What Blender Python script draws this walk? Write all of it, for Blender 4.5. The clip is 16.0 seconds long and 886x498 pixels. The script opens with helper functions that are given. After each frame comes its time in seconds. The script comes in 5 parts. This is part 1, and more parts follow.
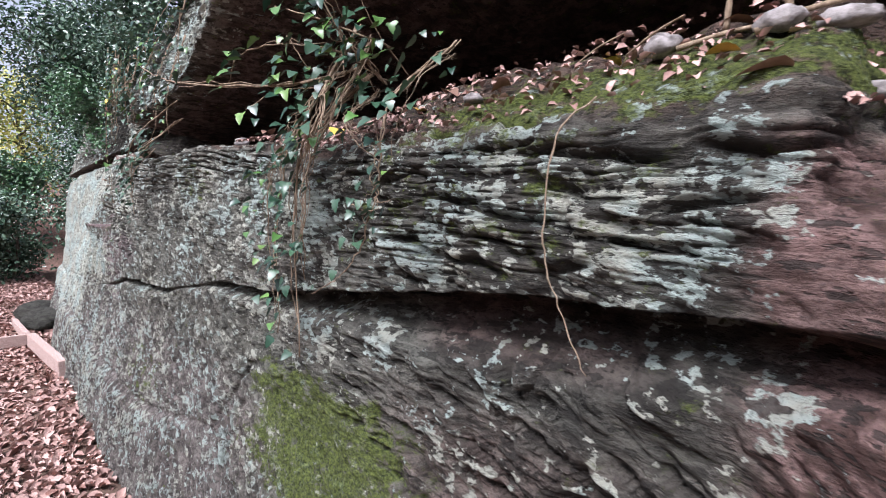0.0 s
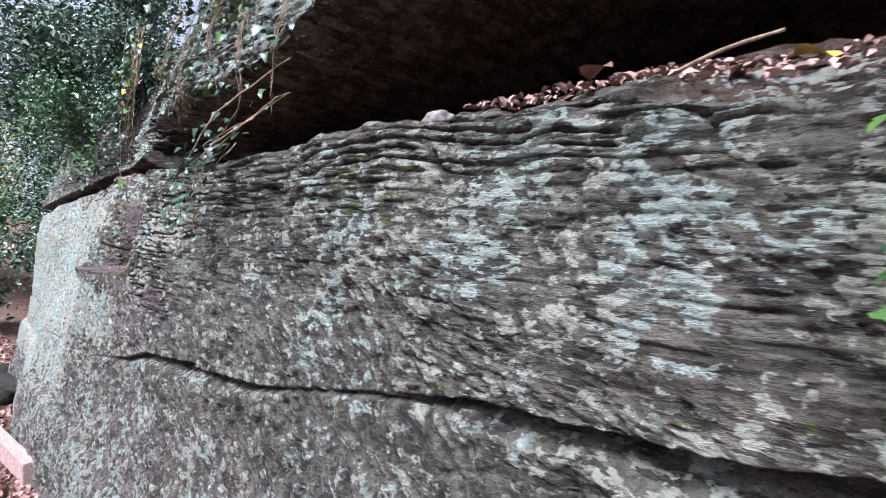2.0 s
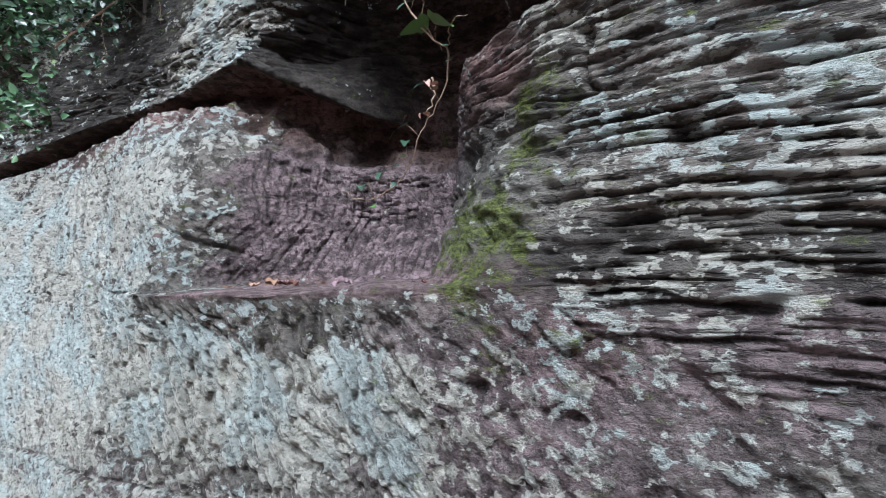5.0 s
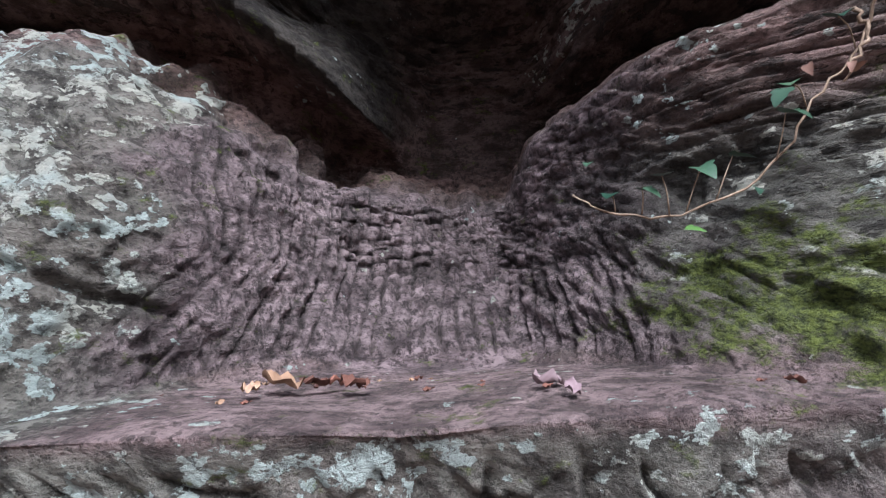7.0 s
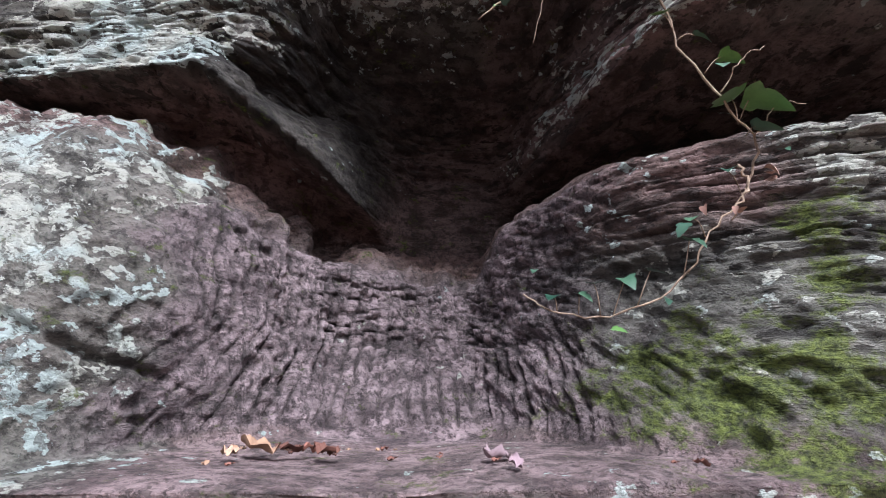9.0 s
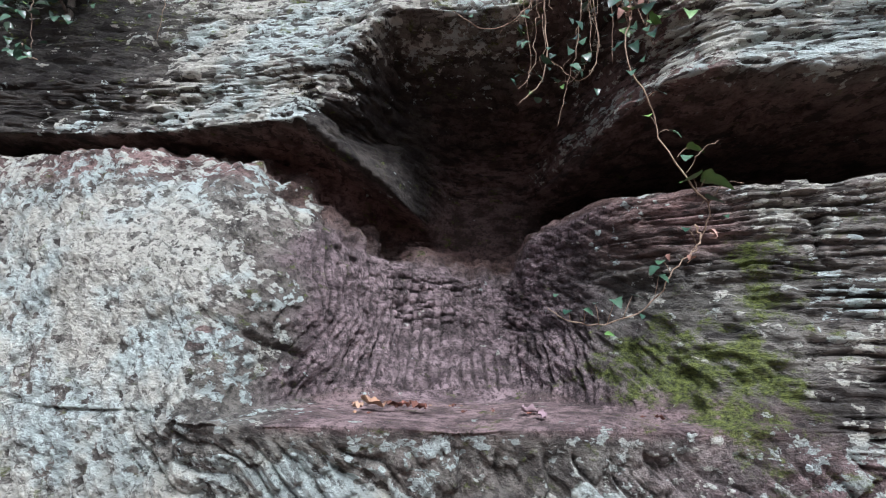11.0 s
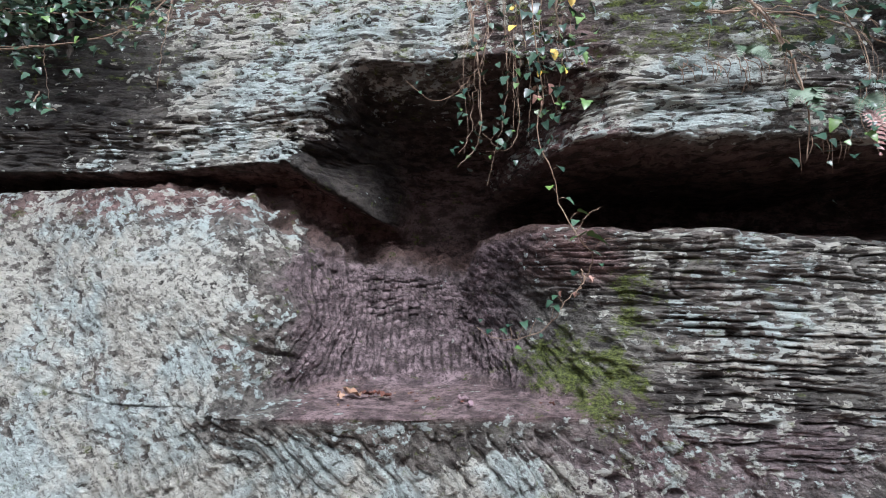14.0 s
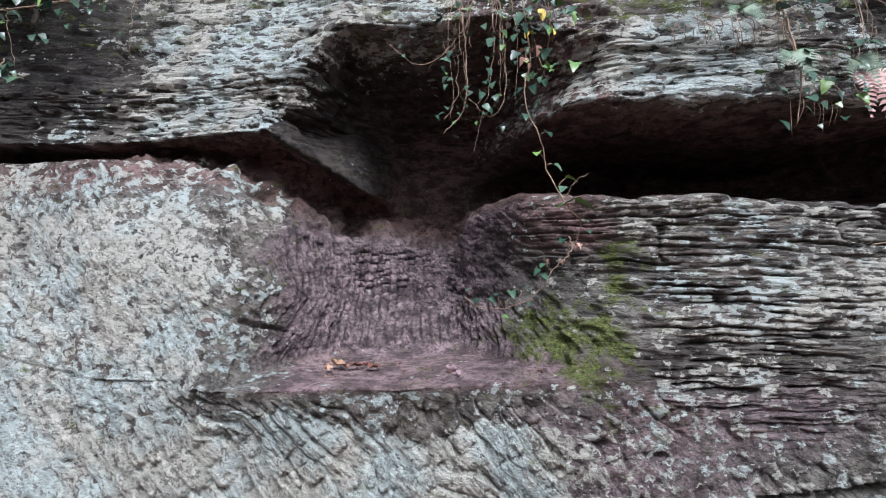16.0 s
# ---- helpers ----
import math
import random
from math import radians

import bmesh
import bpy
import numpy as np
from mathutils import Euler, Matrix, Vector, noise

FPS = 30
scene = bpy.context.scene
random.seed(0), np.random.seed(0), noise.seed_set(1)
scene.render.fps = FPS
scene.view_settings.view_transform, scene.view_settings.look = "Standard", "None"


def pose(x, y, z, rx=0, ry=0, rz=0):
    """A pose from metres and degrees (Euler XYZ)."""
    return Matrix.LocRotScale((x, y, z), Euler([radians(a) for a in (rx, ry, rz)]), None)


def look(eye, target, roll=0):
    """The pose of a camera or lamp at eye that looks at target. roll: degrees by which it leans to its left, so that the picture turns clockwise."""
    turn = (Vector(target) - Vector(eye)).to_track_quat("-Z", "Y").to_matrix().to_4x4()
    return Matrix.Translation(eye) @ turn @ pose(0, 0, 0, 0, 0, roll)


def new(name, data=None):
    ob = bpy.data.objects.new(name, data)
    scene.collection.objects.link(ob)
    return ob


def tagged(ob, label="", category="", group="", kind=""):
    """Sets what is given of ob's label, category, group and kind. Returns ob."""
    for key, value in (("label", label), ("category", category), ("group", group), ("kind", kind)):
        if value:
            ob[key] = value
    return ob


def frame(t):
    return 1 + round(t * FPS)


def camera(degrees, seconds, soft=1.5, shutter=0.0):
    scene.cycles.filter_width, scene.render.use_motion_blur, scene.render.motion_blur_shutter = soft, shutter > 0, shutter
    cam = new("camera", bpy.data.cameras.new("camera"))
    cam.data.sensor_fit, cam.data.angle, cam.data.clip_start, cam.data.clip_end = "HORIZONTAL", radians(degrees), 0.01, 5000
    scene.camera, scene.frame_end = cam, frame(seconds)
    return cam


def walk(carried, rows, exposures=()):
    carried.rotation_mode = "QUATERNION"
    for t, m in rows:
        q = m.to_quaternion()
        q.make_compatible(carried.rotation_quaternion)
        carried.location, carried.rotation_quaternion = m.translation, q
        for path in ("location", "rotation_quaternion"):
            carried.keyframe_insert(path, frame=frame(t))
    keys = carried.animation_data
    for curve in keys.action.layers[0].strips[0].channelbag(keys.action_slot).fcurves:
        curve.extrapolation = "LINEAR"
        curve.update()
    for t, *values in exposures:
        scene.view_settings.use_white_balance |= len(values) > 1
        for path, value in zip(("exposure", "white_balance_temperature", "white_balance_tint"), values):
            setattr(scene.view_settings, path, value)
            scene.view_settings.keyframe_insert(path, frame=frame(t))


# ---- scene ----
cam = camera(86.9, 16.0, soft=1.0, shutter=0.12)
PATH = [
    (0, (-0.076, 0.065, 1.514), (-1.487, 1.472, 1.336), 1.0),
    (0.5, (-0.417, 0.113, 1.522), (-1.796, 1.56, 1.456), 0.6),
    (1, (-0.72, 0.09, 1.512), (-1.998, 1.628, 1.503), 1.7),
    (1.5, (-1.057, 0.051, 1.512), (-2.348, 1.578, 1.487), 1.2),
    (2, (-1.468, 0.088, 1.486), (-2.801, 1.579, 1.465), 0.5),
    (2.5, (-1.873, 0.089, 1.448), (-3.246, 1.543, 1.436), 0.3),
    (3, (-2.259, 0.077, 1.441), (-3.679, 1.486, 1.455), 0.6),
    (3.5, (-2.673, 0.078, 1.415), (-4.113, 1.464, 1.468), 1.4),
    (3.7, (-2.836, 0.053, 1.391), (-4.284, 1.431, 1.457), 2.0),
    (5.8, (-4.2, 0.035, 1.388), (-4.689, 1.974, 1.38), -6.6),
    (6, (-4.28, 0.098, 1.371), (-4.697, 2.054, 1.407), -6.4),
    (6.5, (-4.491, 0.263, 1.382), (-4.76, 2.243, 1.449), -3.7),
    (7, (-4.575, 0.32, 1.424), (-4.602, 2.307, 1.645), -2.4),
    (7.5, (-4.568, 0.286, 1.449), (-4.538, 2.234, 1.899), -0.6),
    (8, (-4.563, 0.248, 1.46), (-4.533, 2.173, 2.0), -0.1),
    (8.2, (-4.565, 0.238, 1.457), (-4.498, 2.166, 1.985), 0.3),
    (10.3, (-4.562, 0.11, 1.416), (-4.52, 2.058, 1.87), 1.2),
    (10.5, (-4.559, 0.051, 1.429), (-4.557, 2.01, 1.831), 1.4),
    (11, (-4.635, -0.119, 1.488), (-4.665, 1.852, 1.827), 0.9),
    (11.5, (-4.612, -0.192, 1.528), (-4.635, 1.783, 1.845), 0.6),
    (12, (-4.603, -0.262, 1.543), (-4.654, 1.723, 1.781), 0.2),
    (12.5, (-4.616, -0.348, 1.633), (-4.666, 1.645, 1.791), 0.3),
    (13, (-4.562, -0.415, 1.674), (-4.609, 1.581, 1.797), 0.0),
    (13.5, (-4.54, -0.463, 1.698), (-4.542, 1.534, 1.812), -0.2),
    (14, (-4.546, -0.465, 1.693), (-4.522, 1.533, 1.778), -0.1),
    (14.5, (-4.557, -0.464, 1.69), (-4.512, 1.534, 1.775), -0.1),
    (15, (-4.56, -0.461, 1.688), (-4.503, 1.536, 1.771), -0.4),
    (15.5, (-4.554, -0.45, 1.68), (-4.502, 1.549, 1.715), -0.7),
    (16, (-4.531, -0.443, 1.674), (-4.473, 1.556, 1.658), -0.8),
]
EXPOSURES = [(0.0, 0.80, 5950, 20), (1.0, 0.86, 5850, 19), (2.0, 0.96, 5750, 20), (3.7, 0.86, 5650, 21), (5.8, 0.76, 5600, 16), (7.0, 0.92, 5750, 18), (8.2, 1.18, 5750, 20), (10.3, 1.12, 5800, 20), (11.0, 0.90, 5800, 20), (13.0, 0.68, 5800, 20), (16.0, 0.78, 5800, 22)]
SKY, SUN = 0.12, 3.0
walk(cam, [(t, look(eye, target, roll)) for t, eye, target, roll in PATH], EXPOSURES)

# ---- world and sun: an overcast wood, light from above and behind the walker ----
world = bpy.data.worlds.new("world")
scene.world = world
world.use_nodes = True
wn = world.node_tree.nodes
sky = wn.new("ShaderNodeTexSky")
sky.sky_type = "NISHITA"
sky.sun_disc = False
sky.sun_elevation, sky.sun_rotation = radians(53), radians(167)
sky.dust_density = 3.5
veil = wn.new("ShaderNodeHueSaturation")          # thin cloud takes the blue out
veil.inputs["Saturation"].default_value = 0.45
veil.inputs["Value"].default_value = 1.15
wn["Background"].inputs["Strength"].default_value = SKY
world.node_tree.links.new(sky.outputs[0], veil.inputs["Color"])
world.node_tree.links.new(veil.outputs[0], wn["Background"].inputs["Color"])
sun_data = bpy.data.lights.new("sun", "SUN")
sun_data.energy, sun_data.angle, sun_data.color = SUN, radians(20), (1.0, 0.99, 0.97)
sun = new("sun", sun_data)
sun.matrix_world = look((-2.6, -5.2, 9.8), (-4, 0.8, 1.5))


# ---- small helpers ----
import itertools


def ss(a, b, x):
    """Smooth step from a to b, either way round."""
    t = np.clip((x - a) / (b - a), 0, 1)
    return t * t * (3 - 2 * t)


def lerp(a, b, t):
    return a + (b - a) * t


LATTICE = np.random.default_rng(12).uniform(-1, 1, 1 << 16).astype(np.float32)


def vnoise(x, y, z=0.0, seed=0):
    """Smooth value noise in -1..1 on arrays; flat where z is one number."""
    axes, base = [], seed * 40503
    for v, k in ((x, 1), (y, 7919), (z, 31337)):
        v = np.asarray(v, np.float32)
        cell = np.floor(v)
        f = v - cell
        cell = cell.astype(np.int32) * k
        if v.ndim == 0 and float(f) == 0:
            base += int(cell)
            continue
        axes.append((cell, f * f * (3 - 2 * f), k))
    out = 0
    for corner in itertools.product((0, 1), repeat=len(axes)):
        w, at = 1, base
        for c, (cell, f, k) in zip(corner, axes):
            w = w * (f if c else 1 - f)
            at = at + cell + c * k
        out = out + w * LATTICE[at & 0xFFFF]
    return out


def fbm(x, y, z=0.0, seed=0, octaves=4):
    total, amp = 0, 1.0
    for o in range(octaves):
        k = 2 ** o
        total = total + amp * vnoise(x * k, y * k, z * k, seed + o)
        amp *= 0.5
    return total


def blob(x, z, cx, cz, rx, rz, soft=0.5):
    """1 inside an ellipse, fading out over its rim."""
    d = np.sqrt(((x - cx) / rx) ** 2 + ((z - cz) / rz) ** 2)
    return ss(1 + soft, 1 - soft, d)


def link(m, a, b):
    m.node_tree.links.new(a, b)


def node(m, kind, **inputs):
    n = m.node_tree.nodes.new(kind)
    for key, value in inputs.items():
        n.inputs[key.replace("_", " ")].default_value = value
    return n


def mix(m, fac, a, b, mode="MIX"):
    n = m.node_tree.nodes.new("ShaderNodeMix")
    n.data_type, n.blend_type = "RGBA", mode
    for slot, v in ((0, fac), (6, a), (7, b)):
        if isinstance(v, (int, float)):
            n.inputs[slot].default_value = v
        elif isinstance(v, tuple):
            n.inputs[slot].default_value = (*v, 1)
        else:
            link(m, v, n.inputs[slot])
    return n.outputs[2]


def calc(m, op, a, b=0.0, clamp=False):
    n = m.node_tree.nodes.new("ShaderNodeMath")
    n.operation, n.use_clamp = op, clamp
    for slot, v in ((0, a), (1, b)):
        if isinstance(v, (int, float)):
            n.inputs[slot].default_value = v
        else:
            link(m, v, n.inputs[slot])
    return n.outputs[0]


def ramp(m, fac, lo, hi):
    n = m.node_tree.nodes.new("ShaderNodeMapRange")
    n.interpolation_type = "SMOOTHSTEP"
    link(m, fac, n.inputs[0])
    n.inputs[1].default_value, n.inputs[2].default_value = lo, hi
    return n.outputs[0]


def grain(m, scale, detail=4.0, rough=0.6, stretch=(1, 1, 1), turn=(0, 0, 0)):
    """Noise in world metres, stretched."""
    g = m.node_tree.nodes.new("ShaderNodeNewGeometry")
    mp = m.node_tree.nodes.new("ShaderNodeMapping")
    mp.vector_type = "TEXTURE"
    mp.inputs["Scale"].default_value = [1 / v for v in stretch]
    mp.inputs["Rotation"].default_value = turn
    link(m, g.outputs["Position"], mp.inputs["Vector"])
    n = node(m, "ShaderNodeTexNoise", Scale=scale, Detail=detail, Roughness=rough)
    link(m, mp.outputs[0], n.inputs["Vector"])
    return n.outputs["Fac"]


def material(name, rough=0.9):
    m = bpy.data.materials.new(name)
    m.use_nodes = True
    m.node_tree.nodes["Principled BSDF"].inputs["Roughness"].default_value = rough
    m.node_tree.nodes["Principled BSDF"].inputs["Specular IOR Level"].default_value = 0.25
    return m, m.node_tree.nodes["Principled BSDF"]


def bump(m, bsdf, height, strength, distance):
    n = node(m, "ShaderNodeBump", Strength=strength, Distance=distance)
    link(m, height, n.inputs["Height"])
    link(m, n.outputs[0], bsdf.inputs["Normal"])
    return n


# ---- materials ----
def rock_material():
    m, b = material("sandstone", 0.92)
    a = m.node_tree.nodes.new("ShaderNodeAttribute")
    a.attribute_name = "cover"
    c = m.node_tree.nodes.new("ShaderNodeSeparateColor")
    link(m, a.outputs["Color"], c.inputs[0])
    a2 = m.node_tree.nodes.new("ShaderNodeAttribute")
    a2.attribute_name = "stone"
    c2 = m.node_tree.nodes.new("ShaderNodeSeparateColor")
    link(m, a2.outputs["Color"], c2.inputs[0])
    lichen, moss, red = c.outputs
    bedness = a.outputs["Alpha"]
    purple, soil, dark = c2.outputs
    dirt_shade = a2.outputs["Alpha"]
    fine = grain(m, 95, 6, 0.75, (1, 1, 1.4))
    mid = grain(m, 11, 6, 0.7, (1, 1, 1.8))
    picks = grain(m, 20, 6, 0.75, (0.85, 1.0, 1.2), (0, radians(51), 0))
    beds = mix(m, bedness, picks, grain(m, 22, 6, 0.75, (0.22, 0.22, 2.4)))
    dashes = mix(m, bedness, grain(m, 50, 5, 0.7, (0.85, 1.0, 1.15), (0, radians(51), 0)), grain(m, 34, 4, 0.65, (0.45, 0.45, 1.7)))
    grey = mix(m, ramp(m, beds, 0.42, 0.58), (0.08, 0.081, 0.067), (0.315, 0.32, 0.265))
    grey = mix(m, calc(m, "MULTIPLY", ramp(m, mid, 0.42, 0.66), 0.7), grey, (0.345, 0.35, 0.29))
    redc = mix(m, ramp(m, mid, 0.41, 0.59), (0.13, 0.076, 0.063), (0.40, 0.255, 0.225))
    purp = mix(m, ramp(m, mid, 0.40, 0.60), (0.20, 0.155, 0.155), (0.47, 0.37, 0.37))
    base = mix(m, red, grey, redc)
    base = mix(m, purple, base, purp)
    # fine tool strokes, mostly upright, crossed by thin beds; groove dirt and shade painted dark
    strokes = calc(m, "MAXIMUM", ramp(m, grain(m, 42, 5, 0.7, (1.5, 1.5, 0.4)), 0.53, 0.62), ramp(m, grain(m, 42, 5, 0.7, (0.45, 0.45, 2.0)), 0.56, 0.65))
    strokes = calc(m, "MULTIPLY", strokes, purple)
    base = mix(m, calc(m, "MULTIPLY", strokes, 0.55), base, (0.05, 0.042, 0.042))
    base = mix(m, soil, base, mix(m, ramp(m, fine, 0.38, 0.62), (0.07, 0.045, 0.035), (0.30, 0.205, 0.16)))
    # dark mask: darker stone, plus painted shade of slot, dome and brow
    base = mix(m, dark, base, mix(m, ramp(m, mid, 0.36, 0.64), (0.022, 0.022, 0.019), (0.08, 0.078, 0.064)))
    base = mix(m, calc(m, "MULTIPLY", ramp(m, fine, 0.5, 0.66), 0.65), base, (0.035, 0.033, 0.028))
    # lichen crusts: ragged patches of pale mint, broken by pits
    edge = calc(m, "ADD", calc(m, "MULTIPLY", grain(m, 34, 5, 0.62, (0.85, 0.85, 1.2)), 0.66), calc(m, "MULTIPLY", grain(m, 7, 4, 0.65), 0.38))
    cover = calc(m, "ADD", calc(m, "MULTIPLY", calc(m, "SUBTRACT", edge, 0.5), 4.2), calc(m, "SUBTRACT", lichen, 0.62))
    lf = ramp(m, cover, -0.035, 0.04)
    pits = ramp(m, dashes, 0.55, 0.58)
    pits = calc(m, "MULTIPLY", pits, calc(m, "ADD", calc(m, "MULTIPLY", bedness, 0.3), 0.7))
    base = mix(m, calc(m, "MULTIPLY", pits, 0.75), base, (0.035, 0.033, 0.028))
    lf = calc(m, "MULTIPLY", lf, calc(m, "SUBTRACT", 1.0, calc(m, "MULTIPLY", pits, 0.92)))
    lcol = mix(m, ramp(m, grain(m, 5, 4), 0.42, 0.58), (0.57, 0.59, 0.49), (0.54, 0.65, 0.59))
    lcol = mix(m, ramp(m, fine, 0.36, 0.48), mix(m, 0.6, lcol, (0.16, 0.18, 0.13)), lcol)
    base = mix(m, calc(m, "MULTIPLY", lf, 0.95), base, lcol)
    # dirt and dark crust in tool cuts and open seams, with their shade painted in
    base = mix(m, calc(m, "MULTIPLY", dirt_shade, 0.85), base, mix(m, red, (0.032, 0.031, 0.025), (0.045, 0.028, 0.022)))
    # moss
    mcov = calc(m, "ADD", calc(m, "MULTIPLY", calc(m, "SUBTRACT", grain(m, 20, 7, 0.75, (0.8, 0.8, 1.3)), 0.5), 3.0), calc(m, "SUBTRACT", moss, 0.66))
    mf = calc(m, "MULTIPLY", ramp(m, mcov, -0.15, 0.25), 0.9)
    mcol = mix(m, ramp(m, fine, 0.35, 0.65), (0.03, 0.046, 0.012), (0.20, 0.255, 0.055))
    base = mix(m, mf, base, mcol)
    link(m, base, b.inputs["Base Color"])
    hgt = calc(m, "ADD", calc(m, "MULTIPLY", fine, 0.55), calc(m, "MULTIPLY", beds, 0.5))
    hgt = calc(m, "ADD", hgt, calc(m, "MULTIPLY", grain(m, 42, 6, 0.7, (0.7, 0.7, 1.5)), 0.9))
    hgt = calc(m, "SUBTRACT", hgt, calc(m, "MULTIPLY", pits, 0.6))
    hgt = calc(m, "SUBTRACT", hgt, calc(m, "MULTIPLY", strokes, 0.35))
    bump(m, b, calc(m, "ADD", hgt, calc(m, "MULTIPLY", lf, 0.14)), 1.0, 0.032)
    return m


def litter_ground_material():
    m, b = material("leaf_soil", 0.95)
    base = mix(m, ramp(m, grain(m, 30, 5), 0.35, 0.65), (0.07, 0.045, 0.035), (0.26, 0.155, 0.12))
    link(m, mix(m, ramp(m, grain(m, 0.7, 3), 0.45, 0.7), base, (0.11, 0.075, 0.055)), b.inputs["Base Color"])
    bump(m, b, grain(m, 45, 5), 0.8, 0.02)
    return m


def leaf_material(name, dark, pale, rough=0.45, island=True, clear=0.15):
    m, b = material(name, rough)
    g = m.node_tree.nodes.new("ShaderNodeNewGeometry")
    f = g.outputs["Random Per Island"]
    if not island:
        f = m.node_tree.nodes.new("ShaderNodeObjectInfo").outputs["Random"]
    col = mix(m, f, dark, pale)
    col = mix(m, calc(m, "MULTIPLY", ramp(m, grain(m, 90, 3), 0.4, 0.75), 0.35), col, tuple(0.5 * v for v in dark))
    link(m, col, b.inputs["Base Color"])
    b.inputs["Specular IOR Level"].default_value = 0.5
    b.inputs["Transmission Weight"].default_value = 0.0
    b.inputs["Subsurface Weight"].default_value = 0.0
    return m


def wood_material(name, dark, pale, stretch=(1, 6, 6)):
    m, b = material(name, 0.85)
    link(m, mix(m, ramp(m, grain(m, 18, 6, 0.7, stretch), 0.3, 0.7), dark, pale), b.inputs["Base Color"])
    bump(m, b, grain(m, 30, 5, 0.7, stretch), 0.5, 0.004)
    return m


ROCK = rock_material()
GROUND = litter_ground_material()
IVY = leaf_material("ivy_leaf", (0.035, 0.10, 0.045), (0.12, 0.24, 0.10), 0.32)
HOLLY = leaf_material("holly_leaf", (0.028, 0.065, 0.04), (0.16, 0.25, 0.16), 0.2)
YELLOW = leaf_material("yellowing_leaf", (0.22, 0.30, 0.06), (0.65, 0.58, 0.16), 0.5)
BROWN = leaf_material("dead_leaf", (0.22, 0.115, 0.09), (0.64, 0.44, 0.38), 0.7)
FERN = leaf_material("fern_frond", (0.05, 0.115, 0.05), (0.17, 0.26, 0.16), 0.6)
STEM = wood_material("ivy_stem", (0.14, 0.095, 0.06), (0.42, 0.33, 0.23), (4, 4, 1))
BOARD = wood_material("weathered_board", (0.30, 0.20, 0.17), (0.60, 0.47, 0.42), (1, 8, 8))
BARK = wood_material("bark", (0.05, 0.045, 0.035), (0.15, 0.13, 0.10), (4, 4, 1))


# ---- building helpers ----
def mesh_object(name, verts, faces, mat, parent=None, label="", smooth=True):
    me = bpy.data.meshes.new(name)
    me.from_pydata(verts, [], faces)
    me.materials.append(mat)
    if smooth:
        me.shade_smooth()
    ob = new(name, me)
    if parent is not None:
        ob.parent = parent
    if label:
        ob["label"] = label
    return ob


# ---- the rock face: one lofted skin; x along the face, y into the rock, z up ----
def face_lean(x, z):
    """How far back the dressed face stands at a place: it flares at the foot, and leans back left of the niche."""
    left = ss(-4.9, -5.9, x)
    y = 0.745 - 0.16 * ss(0.75, 0.0, z) - 0.03 * ss(-4.9, -4.2, x) * ss(-2.6, -3.4, x)
    y = y + left * (0.13 + 0.32 * (1 - 0.75 * ss(-6.2, -7.4, x)) * np.clip(z - 1.2, -0.5, 1)) + 0.02 * ss(-6.0, -7.5, x)
    # red buttress at the start of the walk swells forward at its foot and is hollow above
    y = y - 0.17 * ss(-0.24, 0.08, x) * ss(1.58, 1.3, z) + 0.28 * ss(-0.20, -0.07, x) * ss(1.5, 1.58, z)
    # the face ends in a rounded corner
    return y + 1.6 * ss(-7.9, -8.9, x) ** 2


